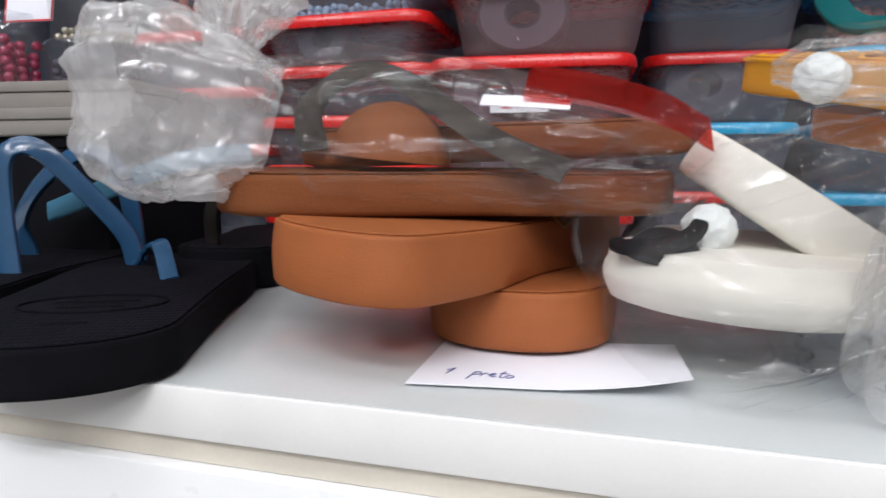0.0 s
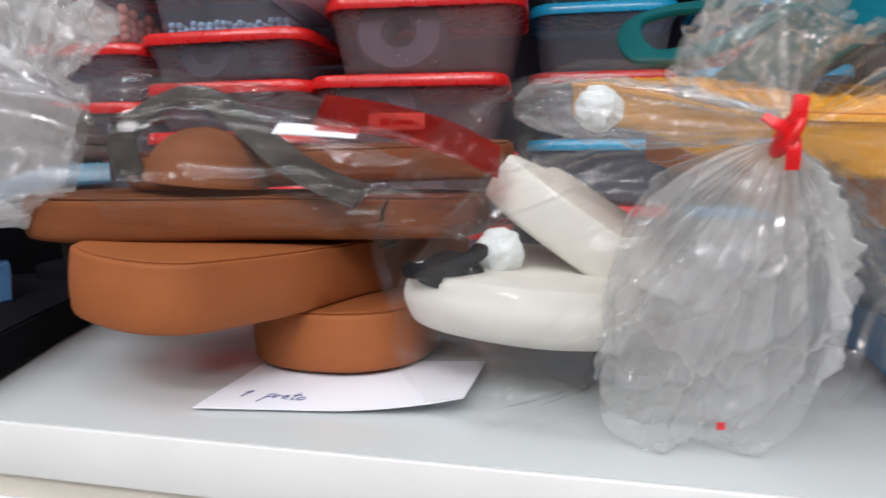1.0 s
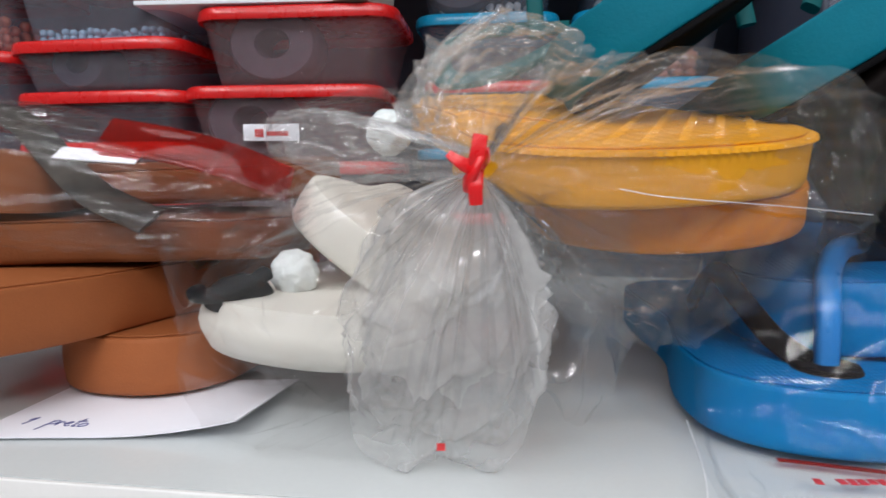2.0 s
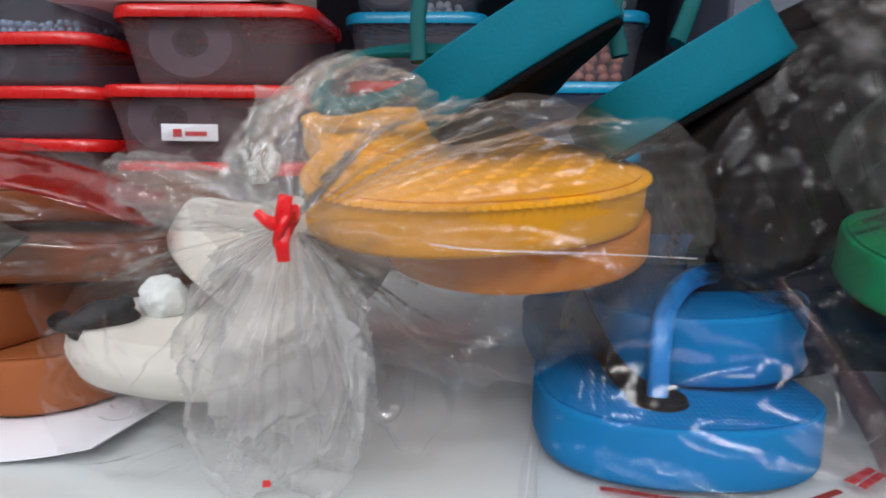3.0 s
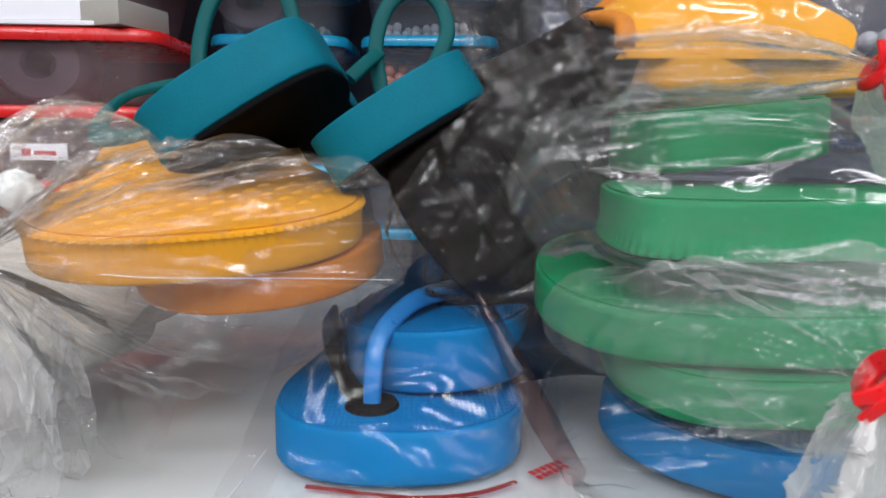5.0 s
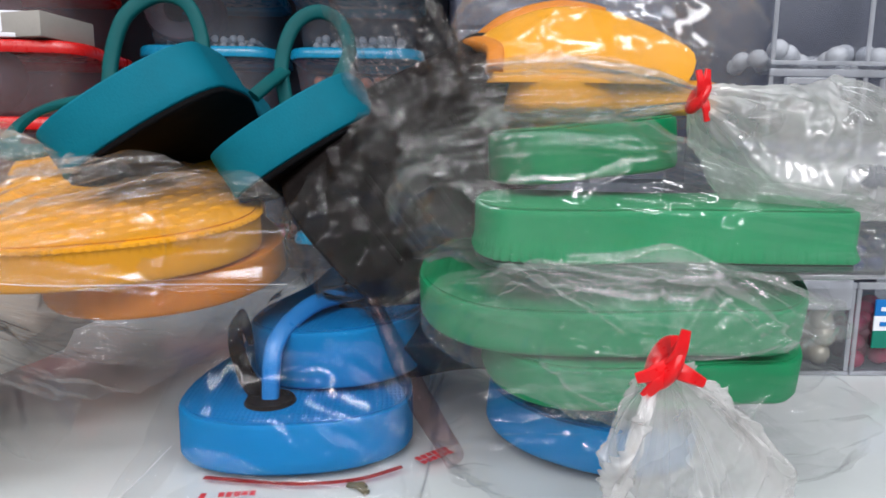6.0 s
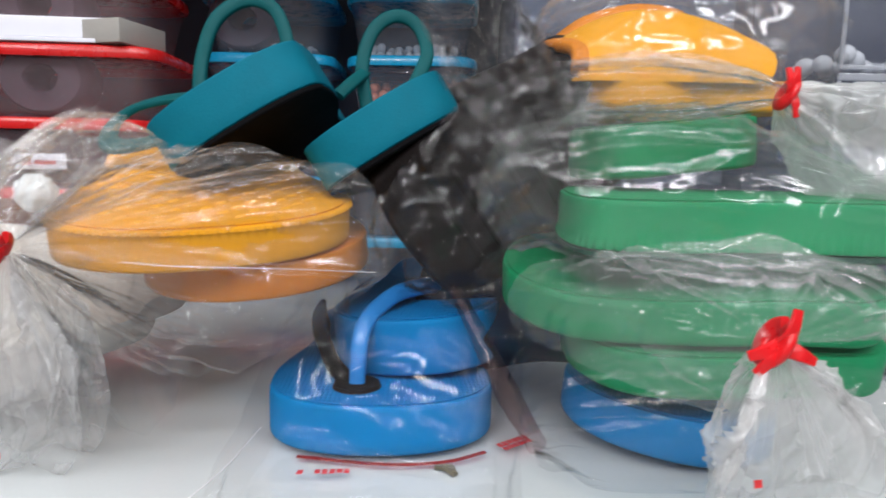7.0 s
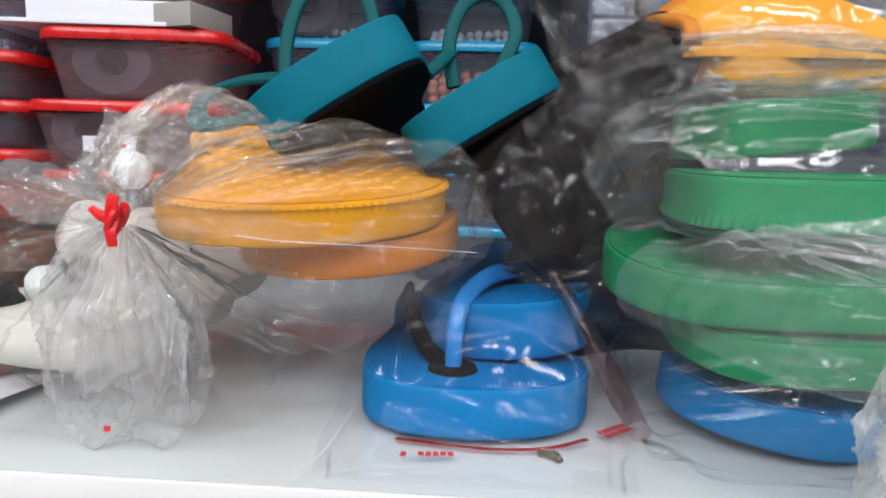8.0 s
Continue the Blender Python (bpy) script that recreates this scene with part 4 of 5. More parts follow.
def footbed_grain(ob, L, W, th, mat, n=11, m=24):
    """Rows of small moulded grains on a footbed, in one piece."""
    edge = sole_outline(L - 0.014, W - 0.014, 80, toe=0.24)
    half = [(y, x) for x, y in edge[:41]]
    verts, faces = [], []
    for j in range(m):
        y = 0.008 + (L - 0.03) * j / (m - 1)
        reach = float(np.interp(y, [a for a, _ in half], [b for _, b in half]))
        for i in range(n):
            x = -W / 2 + W * (i + 0.5 * (j % 2)) / (n - 1)
            if abs(x) > reach - 0.002:
                continue
            base = len(verts)
            lean = 0.5
            for rr, zz in ((1.0, 0.0), (0.55, 0.0011)):
                for k in range(6):
                    a = math.pi / 3 * k
                    dx, dy = 0.0038 * rr * math.cos(a), 0.0017 * rr * math.sin(a)
                    verts.append((x + dx - lean * dy, y + 0.007 + dy + lean * dx, th + 0.0009 + zz))
            faces += [(base + k, base + (k + 1) % 6, base + 6 + (k + 1) % 6, base + 6 + k) for k in range(6)] + [tuple(base + 6 + k for k in range(6))]
    me = bpy.data.meshes.new("footbed_grain")
    me.from_pydata(verts, [], faces)
    return tagged(part_mesh("footbed_grain", me, mat, ob, "moulded grains on the footbed"), kind="stuff")


footbed_grain(yel, 0.24, 0.148, 0.0205, "yellow")
footbed_grain(yel3, 0.18, 0.10, 0.019, "yellow")

# teal pair, unbagged, leaning
TEAL = "teal foam flip-flop with a black outsole, leaning on bags"
teal = flip_flop(pose(0.229, 0.060, 0.166, -3, -32, 4), 0.235, 0.094, 0.025, "teal", TEAL, "teal flip-flops", under="dark_sole", toe=0.09, rim=0.0008, teeth=0.0004, teeth_at="bottom")
strap(teal, [(0.172, 0.158, 0.182), (0.171, 0.165, 0.212), (0.179, 0.17, 0.240), (0.197, 0.175, 0.254), (0.215, 0.175, 0.25), (0.225, 0.17, 0.232), (0.228, 0.165, 0.21)], 0.009, 0.0055, "teal_strap", "teal ribbed rubber strap", (0, -1, 0))
strap(teal, [(0.195, 0.118, 0.176), (0.160, 0.124, 0.160), (0.130, 0.130, 0.156), (0.121, 0.145, 0.168), (0.126, 0.165, 0.182), (0.150, 0.175, 0.190), (0.19, 0.172, 0.19)], 0.013, 0.005, "teal_strap", "teal ribbed rubber strap", (-0.4, -0.5, 0.8))
teal2 = flip_flop(pose(0.303, 0.072, 0.1555, -3, -32, 0), 0.235, 0.088, 0.025, "teal", TEAL, "teal flip-flops", under="dark_sole", toe=0.09, rim=0.0008, teeth=0.0004, teeth_at="bottom")
strap(teal2, [(0.280, 0.16, 0.185), (0.276, 0.165, 0.212), (0.283, 0.17, 0.236), (0.297, 0.175, 0.246), (0.311, 0.175, 0.24), (0.318, 0.168, 0.222), (0.313, 0.16, 0.205), (0.306, 0.15, 0.19)], 0.009, 0.0055, "teal_strap", "teal ribbed rubber strap", (0, -1, 0))
strap(teal2, [(0.278, 0.165, 0.208), (0.272, 0.15, 0.199), (0.265, 0.14, 0.19)], 0.008, 0.005, "teal_strap", "teal ribbed rubber strap", (0, -1, 0))

# charcoal pair in a bag
COAL = "charcoal foam flip-flop in a clear plastic bag"
coal = flip_flop(axes_pose((0.314, 0.096, 0.098), (0.80, 0.03, 0.58), (-0.15, 0.9, 0.4)), 0.145, 0.10, 0.022, "charcoal", COAL, "bagged charcoal flip-flops", waist=0.95, toe=0.07)
coal2 = flip_flop(axes_pose((0.308, 0.120, 0.108), (0.80, 0.03, 0.58), (-0.15, 0.9, 0.4)), 0.155, 0.10, 0.022, "charcoal", COAL + ", upper one", "bagged charcoal flip-flops", waist=0.95, toe=0.07)
for k in range(6):
    part("tread_bar", box_bm(-0.028, 0.028, 0.03 + 0.0135 * k, 0.0335 + 0.0135 * k, -0.0006, 0.0004, 0.0003), "charcoal", coal)

# blue pair in a bag at the front
BLUE = "bright blue foam flip-flop in a clear plastic bag"
blue = flip_flop(pose(0.3035, 0.042, 0.004, 0, 0, 5), 0.24, 0.122, 0.026, "blue", BLUE, "bagged blue flip-flops", toe=0.16, rim=0.0015, skew=0.0)
bm = bmesh.new()
bmesh.ops.create_cone(bm, segments=32, radius1=0.0135, radius2=0.012, depth=0.003, cap_ends=True)
ring_part = part("toe_ring", bm, "charcoal", None, "dark ring round the toe post")
ring_part.matrix_world = pose(0.288, 0.069, 0.0315)
held(ring_part, blue)
strap(blue, [(0.288, 0.069, 0.031), (0.2885, 0.071, 0.048), (0.290, 0.077, 0.060), (0.296, 0.09, 0.0685), (0.310, 0.11, 0.075), (0.335, 0.14, 0.073), (0.35, 0.17, 0.055)], 0.0085, 0.007, "blue_strap", "blue rubber strap", (0, -1, 0.2), 1.3)
strap(blue, [(0.283, 0.072, 0.032), (0.272, 0.082, 0.040), (0.262, 0.098, 0.055), (0.258, 0.12, 0.062), (0.256, 0.15, 0.04)], 0.010, 0.004, "charcoal", "dark rubber strap", (-0.6, -0.6, 0.5))
blue2 = flip_flop(pose(0.312, 0.079, 0.0325, 2, -4, -7), 0.22, 0.100, 0.032, "blue", "bright blue foam flip-flop in a clear bag, lying on its pair", "bagged blue flip-flops", toe=0.2, rim=0.0015)
# navy sole added to stand for deep shade between blue and green bags
navy = flip_flop(axes_pose((0.318, 0.150, 0.050), (1.0, -0.12, 0.03), (0.0, -0.55, 0.84)), 0.15, 0.088, 0.03, "navy", "added navy sole that darkens the gap behind blue ones", "dark flip-flops", toe=0.2, rim=0.002)
blue3 = flip_flop(pose(0.434, 0.046, 0.006, 0, 5, -26), 0.2, 0.112, 0.024, "blue", "blue foam flip-flop in a bag under green ones", "bagged blue flip-flops beside", toe=0.26, rim=0.002)

# green pairs in bags
GREEN = "green foam flip-flop in a clear plastic bag"
g_low = flip_flop(pose(0.397, 0.080, 0.050, 0, 10, -94), 0.155, 0.095, 0.022, "green", GREEN + ", lowest of the pile", "bagged green flip-flops", toe=0.26, rim=0.002, waist=0.95)
g_mid = flip_flop(pose(0.366, 0.092, 0.079, 0, 14, -101), 0.185, 0.1, 0.023, "green", GREEN + ", middle of the pile", "bagged green flip-flops", toe=0.3, rim=0.002, waist=0.95)
g_up = flip_flop(pose(0.391, 0.066, 0.1135, 0, 2, -95), 0.166, 0.094, 0.0225, "green", GREEN + " with wavy rim", "bagged green flip-flops", under="green_dark", teeth=0.0016, teeth_at="bottom", toe=0.09, heel=0.06)
g_top = flip_flop(pose(0.402, 0.104, 0.143, 6, 3, -88), 0.10, 0.09, 0.026, "green", GREEN + ", top of the pile", "bagged green flip-flops", toe=0.3, heel=0.3)
y_top = flip_flop(pose(0.399, 0.122, 0.181, 0, 3, -90), 0.13, 0.085, 0.016, "yellow", "yellow foam sandal in a bag on top of the pile", "bagged yellow sandals", name="sandal", toe=0.3, heel=0.3)
bm = bmesh.new()
shells = []
for thick in (0.0, 0.004):
    shell = []
    for i in range(17):
        u = i / 16
        x = 0.397 + 0.100 * u
        h = (0.046 - thick) * math.sin(math.pi * (0.12 + 0.72 * u)) ** 0.6
        shell.append([(x + 0.006 * math.sin(3 * v), 0.126 - (0.046 - thick) * math.cos(v), 0.193 + h * math.sin(v)) for v in np.linspace(0, math.pi, 17)])
    shells.append(shell)
loft(bm, shells[0], closed=False)
loft(bm, shells[1], closed=False)
held(part("upper", bm, "yellow", None, "broad yellow strap over the foot"), y_top)
strap(y_top, [shells[0][0][k] for k in (1, 4, 7, 9)] + [shells[0][i][8] for i in (3, 7, 10, 12)], 0.009, 0.007, "orange", "orange padded rim", (0, -0.8, 0.7), name="padded_rim")

# ---------------------------------------------------------------- bags
CLEAR = "clear crinkled plastic bag"


def bag(label, pieces, group="plastic bags"):
    """A bag: pieces are (part name, stations or skin, material, settings)."""
    corners = [co for _, rows, _, _ in pieces if not isinstance(rows, bpy.types.Mesh) for co in rows]
    base = min(corners, key=lambda r: r[2])
    ob = thing("plastic_bag", pose(base[0], base[1], max(0.0, base[2] - base[4])), label, "plastic bag", group)
    for nm, rows, mat, kw in pieces:
        skin = rows if isinstance(rows, bpy.types.Mesh) else bag_mesh(nm, rows, **kw)
        held(film_part(nm, skin, mat, None), ob)
    return ob


def tie(parent, x, y, z, s=1.0, seed=1, ears=4):
    """Red tape wound and knotted round a bag's neck."""
    rng = random.Random(seed)
    ring = strip_bm([(x + 0.006 * s * math.cos(a) * 0.6, y + 0.006 * s * math.sin(a), z + 0.006 * s * math.cos(a)) for a in np.linspace(0, 5.9, 10)], 0.007 * s, 0.004 * s, 28, (1, 0.2, 0))
    held(part("tape_knot", ring, "red_tie", None, "red tape tie"), parent)
    for k in range(ears):
        a = rng.uniform(0, 6.28) + k * 6.28 / ears
        tip = Vector((x + math.cos(a) * 0.012 * s, y - 0.006 * s, z + math.sin(a) * 0.014 * s))
        mid = Vector((x + math.cos(a) * 0.006 * s, y - 0.007 * s, z + math.sin(a) * 0.006 * s))
        held(part("tape_end", strip_bm([(x, y - 0.004 * s, z), tuple(mid), tuple(tip)], 0.007 * s, 0.0018 * s, 10, (0.2, -1, 0.1), 0.5, 8), "red_tie", None, "red tape end"), parent)


# bag of brown sandals: gathered in a milky ball at its end
bag_brown = bag(CLEAR + " round brown sandals, bunched at one end", [
    ("bag_film", [(-0.150, 0.07, 0.108, 0.03, 0.028), (-0.12, 0.085, 0.107, 0.055, 0.036), (-0.07, 0.098, 0.107, 0.06, 0.037), (-0.02, 0.108, 0.10, 0.055, 0.031), (0.03, 0.12, 0.094, 0.045, 0.024), (0.06, 0.13, 0.09, 0.03, 0.015)], "film_low", dict(amp=0.0036, seed=2, floor=0.0665, creases=80, reach=0.07, wide=0.005, spread=0.3)),
    ("gathered_end", [(-0.145, 0.065, 0.108, 0.028, 0.026), (-0.165, 0.05, 0.114, 0.03, 0.038), (-0.19, 0.042, 0.118, 0.032, 0.045), (-0.212, 0.04, 0.118, 0.026, 0.036), (-0.226, 0.042, 0.118, 0.003, 0.004)], "film_ball", dict(amp=0.0028, seed=3, floor=0.05, creases=70, reach=0.03, wide=0.005, spread=0.9)),
    ("bag_top_fold", [(-0.16, 0.06, 0.145, 0.012, 0.008), (-0.155, 0.062, 0.165, 0.022, 0.016), (-0.15, 0.064, 0.185, 0.026, 0.02)], "film_milk", dict(amp=0.004, seed=4, nu=80, ruffle=0.3)),
])
for pts, wd in (([(-0.018, 0.064, 0.127), (0.012, 0.066, 0.122), (0.04, 0.072, 0.114), (0.06, 0.084, 0.104)], 0.020),):
    held(part("printed_patch", strip_bm(pts, wd, 0.0008, 20, (0.1, -0.75, 0.65)), "film_red", None, "red printed area of the film"), bag_brown)
swing_tag = thing("swing_tag", pose(-0.018, 0.060, 0.117, 34, 4, 3), "white paper tag in a bag of sandals", "label")
part("tag_card", box_bm(-0.019, 0.019, -0.0045, 0.0045, 0, 0.0008, 0.0002), "paper", swing_tag)
# bag of yellow flip-flops: tied at its neck, the loose end hanging to the shelf
KNOT = (0.154, 0.002, 0.111)
UPPER_RIM = [(0.302, 0.070, 0.090, 0.0, -0.014, -0.004), (0.306, 0.072, 0.112, 0.0, -0.015, 0.0), (0.288, 0.064, 0.144, 0.0, -0.014, 0.008), (0.262, 0.066, 0.147, 0.0, -0.008, 0.010), (0.238, 0.066, 0.156, -0.004, -0.004, 0.008), (0.213, 0.066, 0.158, -0.006, -0.002, 0.008), (0.198, 0.066, 0.154, -0.008, 0.0, 0.010), (0.178, 0.060, 0.166, -0.010, -0.004, 0.010), (0.160, 0.055, 0.171, -0.012, -0.006, 0.012), (0.140, 0.046, 0.158, -0.012, -0.008, 0.008), (0.128, 0.034, 0.140, -0.008, -0.006, 0.004), (0.128, 0.022, 0.124, -0.004, -0.004, 0.002)]
LOWER_RIM = [(0.176, 0.014, 0.066, 0.004, -0.010, -0.002), (0.196, 0.028, 0.052, 0.0, -0.014, -0.006), (0.215, 0.042, 0.046, 0.0, -0.014, -0.010), (0.234, 0.051, 0.045, 0.0, -0.014, -0.012), (0.254, 0.064, 0.053, 0.0, -0.014, -0.012), (0.270, 0.074, 0.064, 0.0, -0.014, -0.010), (0.290, 0.072, 0.080, 0.0, -0.014, -0.006), (0.302, 0.070, 0.090, 0.0, -0.014, -0.004)]
TAIL_RIM = [(0.112, 0.012, 0.084, -0.006, -0.006, 0.008), (0.106, 0.020, 0.05, -0.008, -0.010, 0.010), (0.106, 0.026, 0.010, -0.008, -0.016, 0.012), (0.120, 0.024, 0.002, -0.004, -0.018, 0.008), (0.140, 0.028, 0.002, 0.0, -0.018, 0.008), (0.160, 0.024, 0.003, 0.004, -0.016, 0.008), (0.173, 0.016, 0.030, 0.006, -0.012, 0.008), (0.172, 0.012, 0.064, 0.004, -0.008, 0.006)]
BACK_RIM = [(x, y + 0.022, z, bx, by + 0.016, bz) for x, y, z, bx, by, bz in TAIL_RIM]
LOBE_RIM = [(0.172, 0.022, 0.060, 0.0, -0.006, 0.004), (0.180, 0.034, 0.030, 0.004, -0.010, 0.004), (0.188, 0.040, 0.014, 0.006, -0.012, 0.004), (0.202, 0.044, 0.030, 0.006, -0.012, 0.004), (0.210, 0.046, 0.048, 0.004, -0.010, 0.0)]
bag_yellow = bag(CLEAR + " round yellow flip-flops, tied with red tape", [
    ("bag_film", [(0.156, 0.006, 0.110, 0.004, 0.004), (0.168, 0.020, 0.110, 0.018, 0.018), (0.19, 0.045, 0.108, 0.05, 0.038), (0.22, 0.075, 0.104, 0.072, 0.048), (0.255, 0.090, 0.102, 0.072, 0.046), (0.283, 0.095, 0.101, 0.05, 0.034), (0.298, 0.094, 0.096, 0.02, 0.014)], "film_flat", dict(amp=0.0025, seed=7, floor=0.05, creases=40, pinch=0.02, pleats=9)),
    ("upper_film", fan_mesh("upper_film", KNOT, UPPER_RIM, seed=31, amp=0.0034, pleats=48, nv=380), "film", {}),
    ("crown_film", fan_mesh("crown_film", KNOT, [(x, y + 0.006, z - 0.004, bx, by, bz) for x, y, z, bx, by, bz in UPPER_RIM[5:]], seed=37, amp=0.0045, pleats=20), "film_mid", {}),
    ("lower_film", fan_mesh("lower_film", KNOT, LOWER_RIM, seed=32, amp=0.0034, pleats=30), "film", {}),
    ("back_film", fan_mesh("back_film", KNOT, [(x, y + 0.03, z + 0.004, bx, by + 0.02, bz) for x, y, z, bx, by, bz in LOWER_RIM], seed=33, amp=0.0030, pleats=16), "film", {}),
    ("bag_tail", fan_mesh("bag_tail", KNOT, TAIL_RIM, seed=34, amp=0.0046, pleats=34, creases=46, cross=0.35), "film_milk", {}),
    ("bag_tail_back", fan_mesh("bag_tail_back", KNOT, BACK_RIM, seed=35, amp=0.0050, pleats=26, creases=40, cross=0.35), "film_milk", {}),
    ("bag_tail_lobe", fan_mesh("bag_tail_lobe", KNOT, LOBE_RIM, seed=36, amp=0.0036, pleats=12, nv=160), "film", {}),
    ("bag_tail_side", [(0.150, 0.002, 0.112, 0.004, 0.004), (0.130, 0.010, 0.115, 0.010, 0.007), (0.104, 0.022, 0.120, 0.014, 0.009), (0.084, 0.031, 0.123, 0.010, 0.007), (0.072, 0.037, 0.123, 0.003, 0.003)], "film_mid", dict(amp=0.0026, seed=9, pleats=6, pinch=0.006, nu=100, nv=140, creases=40, wide=0.004)),
])
# bag of cream slippers
SLIPPER_RIM = [(0.080, 0.040, 0.112, 0.0, -0.004, 0.006), (0.060, 0.050, 0.098, 0.0, -0.008, 0.006), (0.036, 0.056, 0.074, 0.0, -0.012, 0.006), (0.018, 0.060, 0.046, 0.0, -0.014, 0.006), (0.022, 0.050, 0.018, 0.0, -0.016, 0.004), (0.045, 0.036, 0.003, 0.0, -0.014, 0.004), (0.075, 0.028, 0.003, -0.004, -0.012, 0.006), (0.104, 0.026, 0.008, -0.006, -0.010, 0.010)]
bag_white = bag(CLEAR + " round cream slippers", [
    ("bag_film", [(0.016, 0.092, 0.034, 0.016, 0.016), (0.038, 0.090, 0.056, 0.046, 0.046), (0.074, 0.087, 0.072, 0.060, 0.062), (0.11, 0.08, 0.076, 0.062, 0.070), (0.14, 0.08, 0.066, 0.05, 0.058), (0.158, 0.085, 0.05, 0.03, 0.03)], "film_flat", dict(amp=0.0045, seed=5, creases=90, reach=0.05, wide=0.005, lean=0.5, spread=0.7)),
    ("front_film", fan_mesh("front_film", KNOT, SLIPPER_RIM, seed=51, amp=0.0042, pleats=30, nv=300, creases=60), "film_low", {}),
])
tie(bag_yellow, 0.153, 0.000, 0.110, 0.75, 3, 5)
# bag of charcoal flip-flops
bag_coal = bag(CLEAR + " round charcoal flip-flops", [
    ("bag_film", [(0.306, 0.085, 0.090, 0.010, 0.010), (0.316, 0.092, 0.10, 0.026, 0.036), (0.345, 0.098, 0.120, 0.036, 0.050), (0.38, 0.098, 0.146, 0.038, 0.052), (0.402, 0.09, 0.168, 0.032, 0.042), (0.415, 0.085, 0.182, 0.016, 0.020)], "film_dark", dict(amp=0.004, seed=11, floor=0.07, creases=40, reach=0.045)),
    ("front_film", sheet_mesh("front_film", ((0.310, 0.067, 0.083), (0.400, 0.024, 0.150), (0.300, 0.074, 0.130), (0.392, 0.036, 0.200)), (0.0, -0.006, 0.006), seed=41, amp=0.007, creases=46, reach=0.05, wide=0.007, lean=0.6, spread=0.8), "film_dark", {}),
    ("bag_top_fold", [(0.372, 0.06, 0.175, 0.026, 0.012), (0.360, 0.078, 0.2, 0.034, 0.016), (0.345, 0.095, 0.228, 0.03, 0.014), (0.338, 0.11, 0.252, 0.022, 0.01)], "film_dark", dict(amp=0.0045, seed=12, nu=100, nv=160, ruffle=0.2, creases=60, reach=0.04)),
])
# bag of blue flip-flops, its flap lying on the shelf
bag_blue = bag(CLEAR + " round blue flip-flops, flap on the shelf", [
    ("bag_film", [(0.300, 0.004, 0.003, 0.066, 0.002), (0.30, 0.024, 0.010, 0.068, 0.010), (0.303, 0.040, 0.020, 0.068, 0.022), (0.308, 0.075, 0.036, 0.068, 0.044), (0.312, 0.13, 0.042, 0.066, 0.052), (0.316, 0.2, 0.04, 0.05, 0.04)], "film_flat", dict(amp=0.0022, seed=13, creases=22, reach=0.06, wide=0.008, lean=1.57, spread=0.6)),
    ("bag_side_fold", [(0.338, 0.085, 0.082, 0.003, 0.003), (0.352, 0.066, 0.060, 0.005, 0.004), (0.366, 0.056, 0.036, 0.007, 0.005), (0.382, 0.056, 0.008, 0.010, 0.005)], "film_wine", dict(amp=0.0024, seed=14, nu=120, nv=120, pinch=0.0015, pleats=4, creases=14, wide=0.005, spread=0.4)),
])
bag_blue3 = bag(CLEAR + " round a blue flip-flop under the green pile", [
    ("bag_film", [(0.375, 0.06, 0.02, 0.03, 0.016), (0.40, 0.06, 0.03, 0.055, 0.03), (0.46, 0.06, 0.033, 0.062, 0.032), (0.53, 0.07, 0.033, 0.058, 0.03), (0.575, 0.08, 0.026, 0.04, 0.02)], "film_low", dict(amp=0.0032, seed=15, creases=70)),
])
# bags of green flip-flops
GREEN_KNOT = (0.445, -0.043, 0.090)
NECK_RIM = [(0.505, 0.0, 0.060, 0.0, -0.008, -0.006), (0.47, -0.002, 0.048, 0.0, -0.012, -0.008), (0.43, 0.004, 0.052, 0.0, -0.010, -0.008), (0.395, 0.016, 0.062, 0.0, -0.010, -0.004), (0.366, 0.05, 0.072, 0.004, -0.022, 0.0), (0.372, 0.045, 0.100, 0.004, -0.024, 0.006), (0.41, 0.022, 0.112, 0.0, -0.014, 0.008), (0.45, 0.018, 0.114, 0.0, -0.010, 0.008), (0.49, 0.012, 0.112, 0.0, -0.008, 0.008), (0.53, 0.012, 0.100, 0.0, -0.008, 0.006), (0.55, 0.02, 0.080, 0.0, -0.008, 0.0)]
GREEN_TAIL = [(0.432, -0.050, 0.066, -0.004, -0.006, 0.006), (0.426, -0.050, 0.040, -0.006, -0.008, 0.008), (0.434, -0.044, 0.012, -0.004, -0.012, 0.006), (0.456, -0.040, 0.002, 0.0, -0.012, 0.004), (0.482, -0.036, 0.002, 0.006, -0.012, 0.006), (0.500, -0.036, 0.020, 0.010, -0.010, 0.008), (0.482, -0.040, 0.052, 0.008, -0.006, 0.006), (0.466, -0.044, 0.070, 0.004, -0.004, 0.004)]
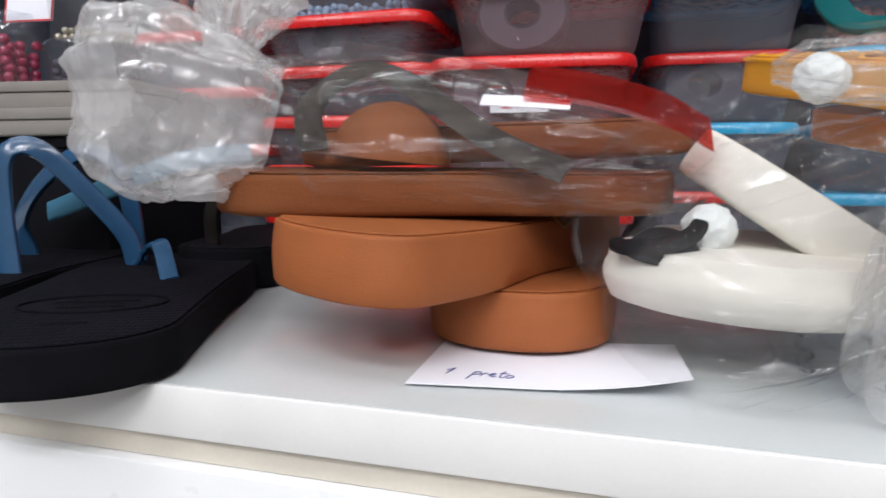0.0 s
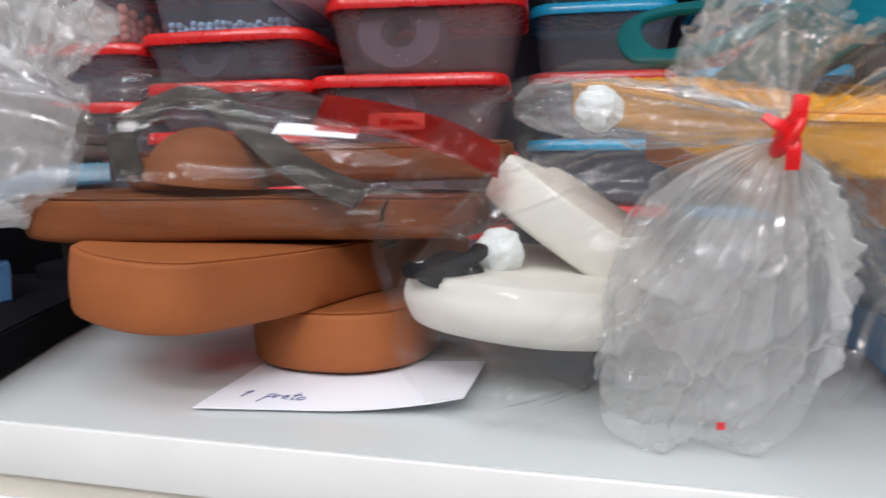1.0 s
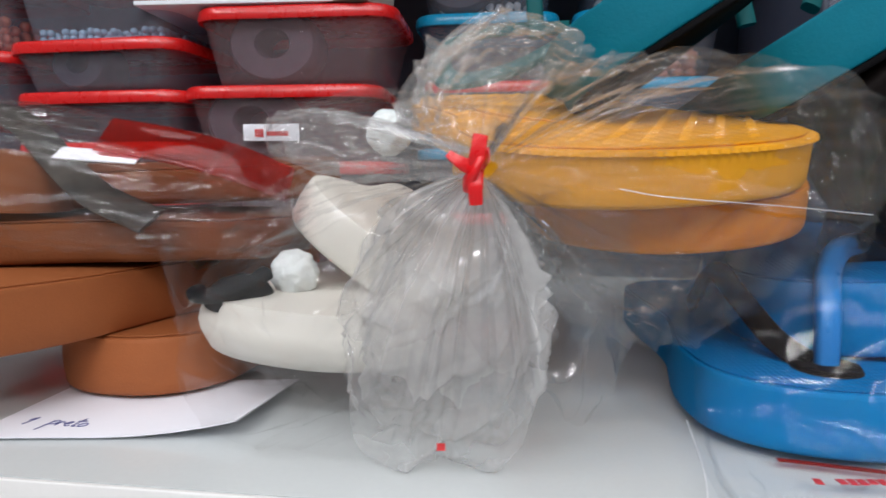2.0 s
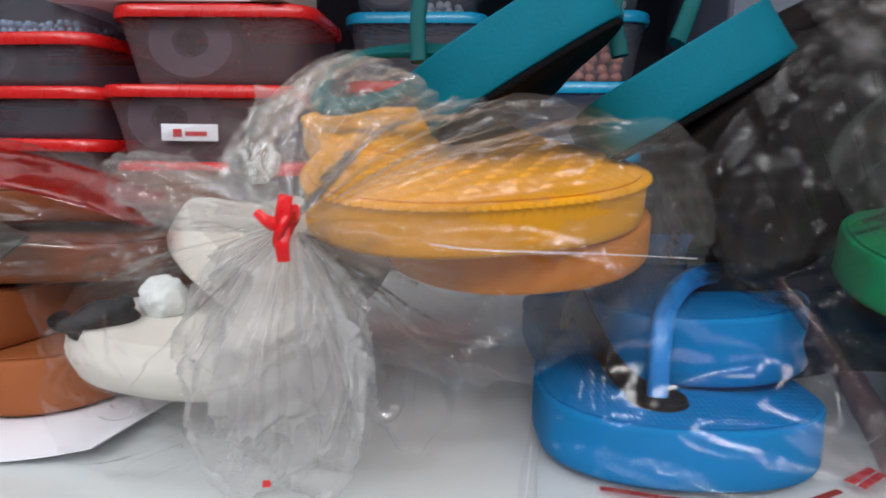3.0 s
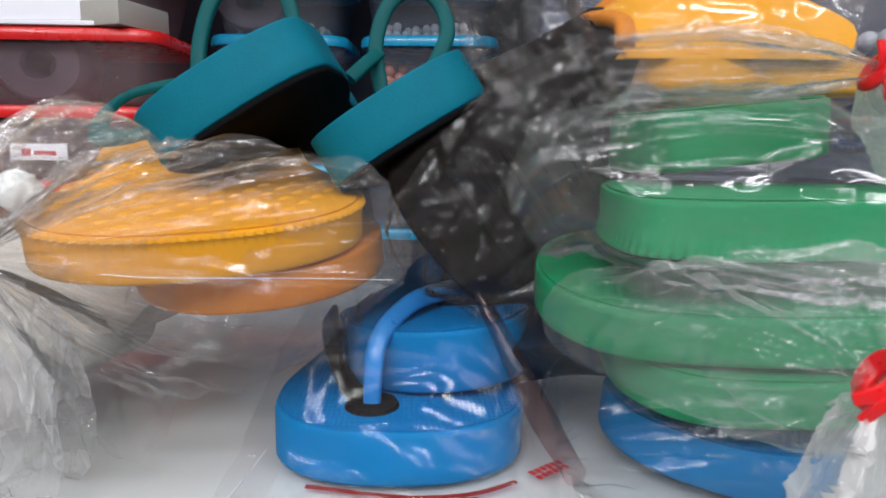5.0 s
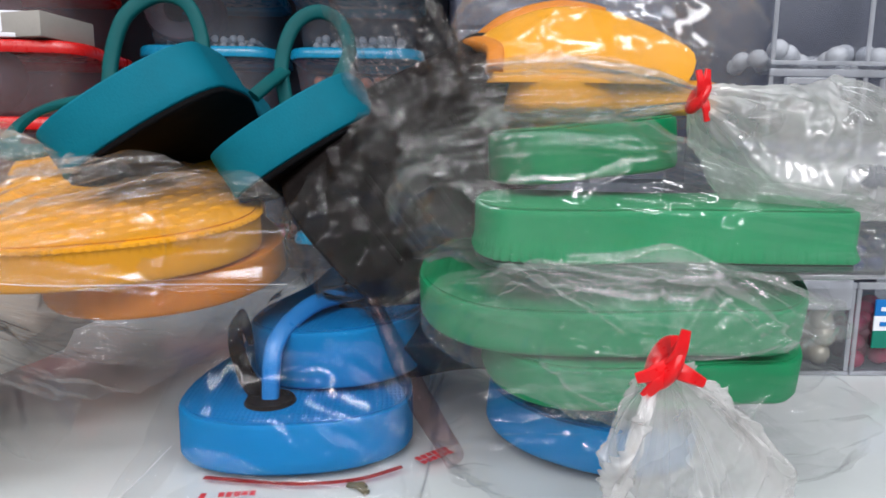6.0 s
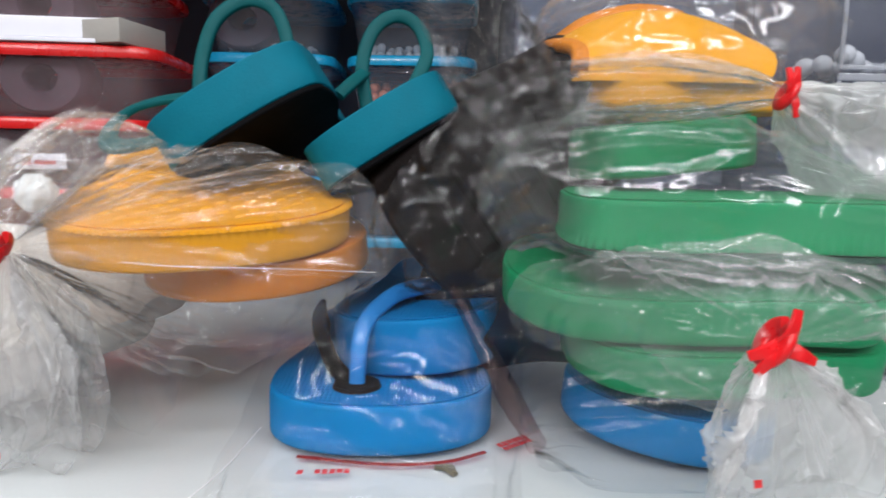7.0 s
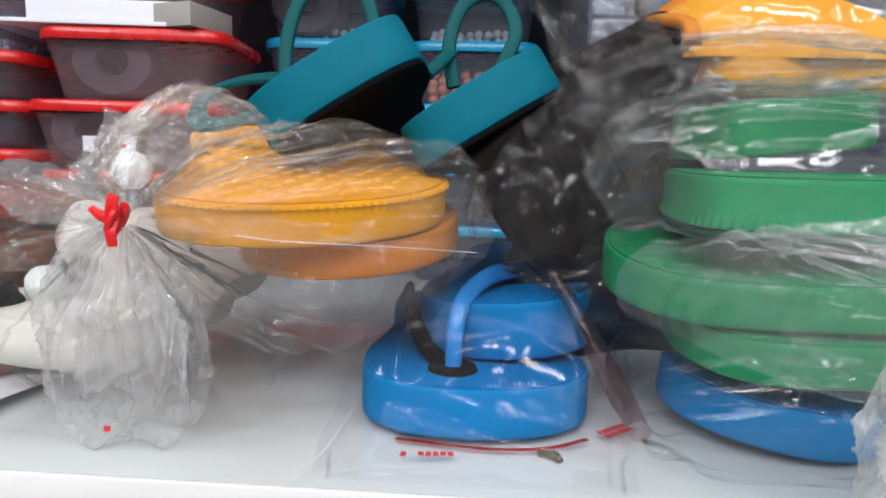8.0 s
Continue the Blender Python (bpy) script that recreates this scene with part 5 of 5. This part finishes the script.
bag_green = bag(CLEAR + " round green flip-flops, tied with red tape", [
    ("bag_film", [(0.36, 0.085, 0.075, 0.02, 0.018), (0.385, 0.072, 0.083, 0.05, 0.03), (0.44, 0.062, 0.085, 0.062, 0.034), (0.50, 0.058, 0.082, 0.06, 0.032), (0.54, 0.058, 0.078, 0.048, 0.026), (0.56, 0.058, 0.074, 0.02, 0.012)], "film_flat", dict(amp=0.002, seed=16, floor=0.042, creases=30, reach=0.07, spread=0.3)),
    ("bag_neck", fan_mesh("bag_neck", GREEN_KNOT, NECK_RIM, seed=42, amp=0.0042, pleats=36, nv=320), "film_mid", {}),
    ("bag_tail", fan_mesh("bag_tail", GREEN_KNOT, GREEN_TAIL, seed=43, amp=0.0034, pleats=26, floor=-0.1, creases=36, cross=0.35), "film_milk", {}),
    ("bag_tail_back", fan_mesh("bag_tail_back", GREEN_KNOT, [(x + 0.004, y + 0.02, z, bx, by + 0.012, bz) for x, y, z, bx, by, bz in GREEN_TAIL], seed=44, amp=0.0034, pleats=20, floor=0.001, creases=30, cross=0.35), "film_milk", {}),
])
tie(bag_green, 0.445, -0.042, 0.090, 0.95, 5, 5)
bag_green2 = bag(CLEAR + " round the upper green flip-flops", [
    ("bag_film", [(0.360, 0.07, 0.118, 0.02, 0.016), (0.388, 0.064, 0.135, 0.052, 0.032), (0.44, 0.06, 0.138, 0.06, 0.036), (0.50, 0.056, 0.128, 0.058, 0.028), (0.55, 0.052, 0.122, 0.052, 0.020), (0.572, 0.052, 0.115, 0.03, 0.012), (0.59, 0.055, 0.105, 0.012, 0.004)], "film", dict(amp=0.004, seed=19, floor=0.108, creases=55, reach=0.06, wide=0.006, spread=0.7)),
])
bag_ytop = bag(CLEAR + " round yellow sandals, tied with red tape", [
    ("bag_film", [(0.388, 0.125, 0.203, 0.02, 0.02), (0.412, 0.12, 0.21, 0.05, 0.036), (0.46, 0.112, 0.212, 0.056, 0.042), (0.505, 0.11, 0.212, 0.054, 0.040), (0.535, 0.11, 0.21, 0.03, 0.024)], "film", dict(amp=0.0035, seed=20, floor=0.168, creases=50, spread=0.8)),
    ("bag_neck", [(0.40, 0.085, 0.186, 0.03, 0.014), (0.44, 0.066, 0.186, 0.026, 0.013), (0.466, 0.052, 0.185, 0.015, 0.009), (0.486, 0.046, 0.183, 0.004, 0.004), (0.495, 0.046, 0.18, 0.006, 0.006)], "film", dict(amp=0.002, seed=21, floor=0.16, nu=100, spread=0.2)),
    ("bag_tail", [(0.488, 0.046, 0.183, 0.005, 0.005), (0.505, 0.046, 0.174, 0.020, 0.016), (0.525, 0.048, 0.164, 0.028, 0.027), (0.55, 0.052, 0.157, 0.032, 0.030), (0.572, 0.056, 0.150, 0.022, 0.020), (0.582, 0.058, 0.148, 0.006, 0.006)], "film_milk", dict(amp=0.0042, seed=22, floor=0.13, pleats=7, pinch=0.007, creases=80, reach=0.035, spread=0.7)),
])
tie(bag_ytop, 0.487, 0.043, 0.183, 0.8, 8, 3)

# seams and prints of the bags, a scrap on the shelf
held(part("bag_seam", strip_bm([(0.197, 0.010, 0.104), (0.215, 0.020, 0.101), (0.26, 0.044, 0.097), (0.298, 0.064, 0.093)], 0.0003, 0.0002, 40, (0, -1, 0.2), n=6), "seam", None, "welded bag seam"), bag_yellow)
held(part("bag_seam", strip_bm([(0.225, -0.003, 0.0035), (0.232, 0.03, 0.004), (0.236, 0.07, 0.006)], 0.0005, 0.0004, 30, n=6), "seam", None, "welded bag seam"), bag_blue)


def print_bars(parent, x, y, z, count, turn, step=0.0034):
    """Unreadable red print on film, as short bars."""
    rng = random.Random(int(x * 1000))
    for k in range(count):
        bm = box_bm(-0.0013, 0.0013, -0.0018 * rng.uniform(0.7, 1.2), 0.0018, 0, 0.0003)
        ob = part("print_bar", bm, "red_ink", None, "red printed bar")
        ob.matrix_world = pose(x + step * k * math.cos(radians(turn)), y + step * k * math.sin(radians(turn)), z + 0.0002 * rng.random(), 0, 0, turn + rng.uniform(-8, 8))
        held(ob, parent)


print_bars(bag_blue, 0.268, 0.0255, 0.0042, 1, 0)
print_bars(bag_blue, 0.276, 0.0265, 0.0042, 5, 6)
print_bars(bag_blue, 0.364, 0.060, 0.004, 6, 38)
print_bars(bag_blue, 0.367, 0.056, 0.004, 6, 40)
held(part("printed_patch", strip_bm([(0.262, 0.044, 0.003), (0.305, 0.038, 0.003), (0.335, 0.042, 0.003), (0.356, 0.052, 0.004)], 0.003, 0.0005, 20), "film_red", None, "red printed area of the film"), bag_blue)
for owner, x, y, z in ((bag_yellow, 0.141, 0.006, 0.018), (bag_green, 0.433, -0.062, 0.050)):
    mark = part("print_bar", box_bm(-0.0014, 0.0014, -0.0012, 0.0012, 0, 0.0003), "red_ink", None, "red printed bar")
    mark.matrix_world = pose(x, y, z, 75, 0, 12)
    held(mark, owner)
scrap = thing("wood_scrap", pose(0.336, 0.036, 0.0005, 0, 0, -35), "small olive scrap lying on the shelf", "scrap")
part("splinter", strip_bm([(-0.006, 0, 0.0012), (0, 0.0006, 0.002), (0.006, -0.0004, 0.0012)], 0.0035, 0.0022, 12, n=8), "twig", scrap)
part("chip", strip_bm([(-0.003, 0.001, 0.002), (0.001, 0.002, 0.0032), (0.004, 0.0015, 0.0026)], 0.0018, 0.0014, 8, n=6), "twig", scrap)

sign = thing("price_card", pose(-0.585, 0.33, 0.245, 80, 0, 4), "white price card with a red border on a jar", "card")
part("card_sheet", box_bm(-0.03, 0.03, -0.002, 0.04, 0, 0.0008, 0.0002), "paper", sign)
for x0, x1, y0, y1 in ((-0.03, 0.03, -0.002, 0.0), (-0.03, -0.028, 0.0005, 0.04), (0.028, 0.03, 0.0005, 0.04)):
    part("border_line", box_bm(x0, x1, y0, y1, 0.0009, 0.0013), "red_ink", sign, "red border line")
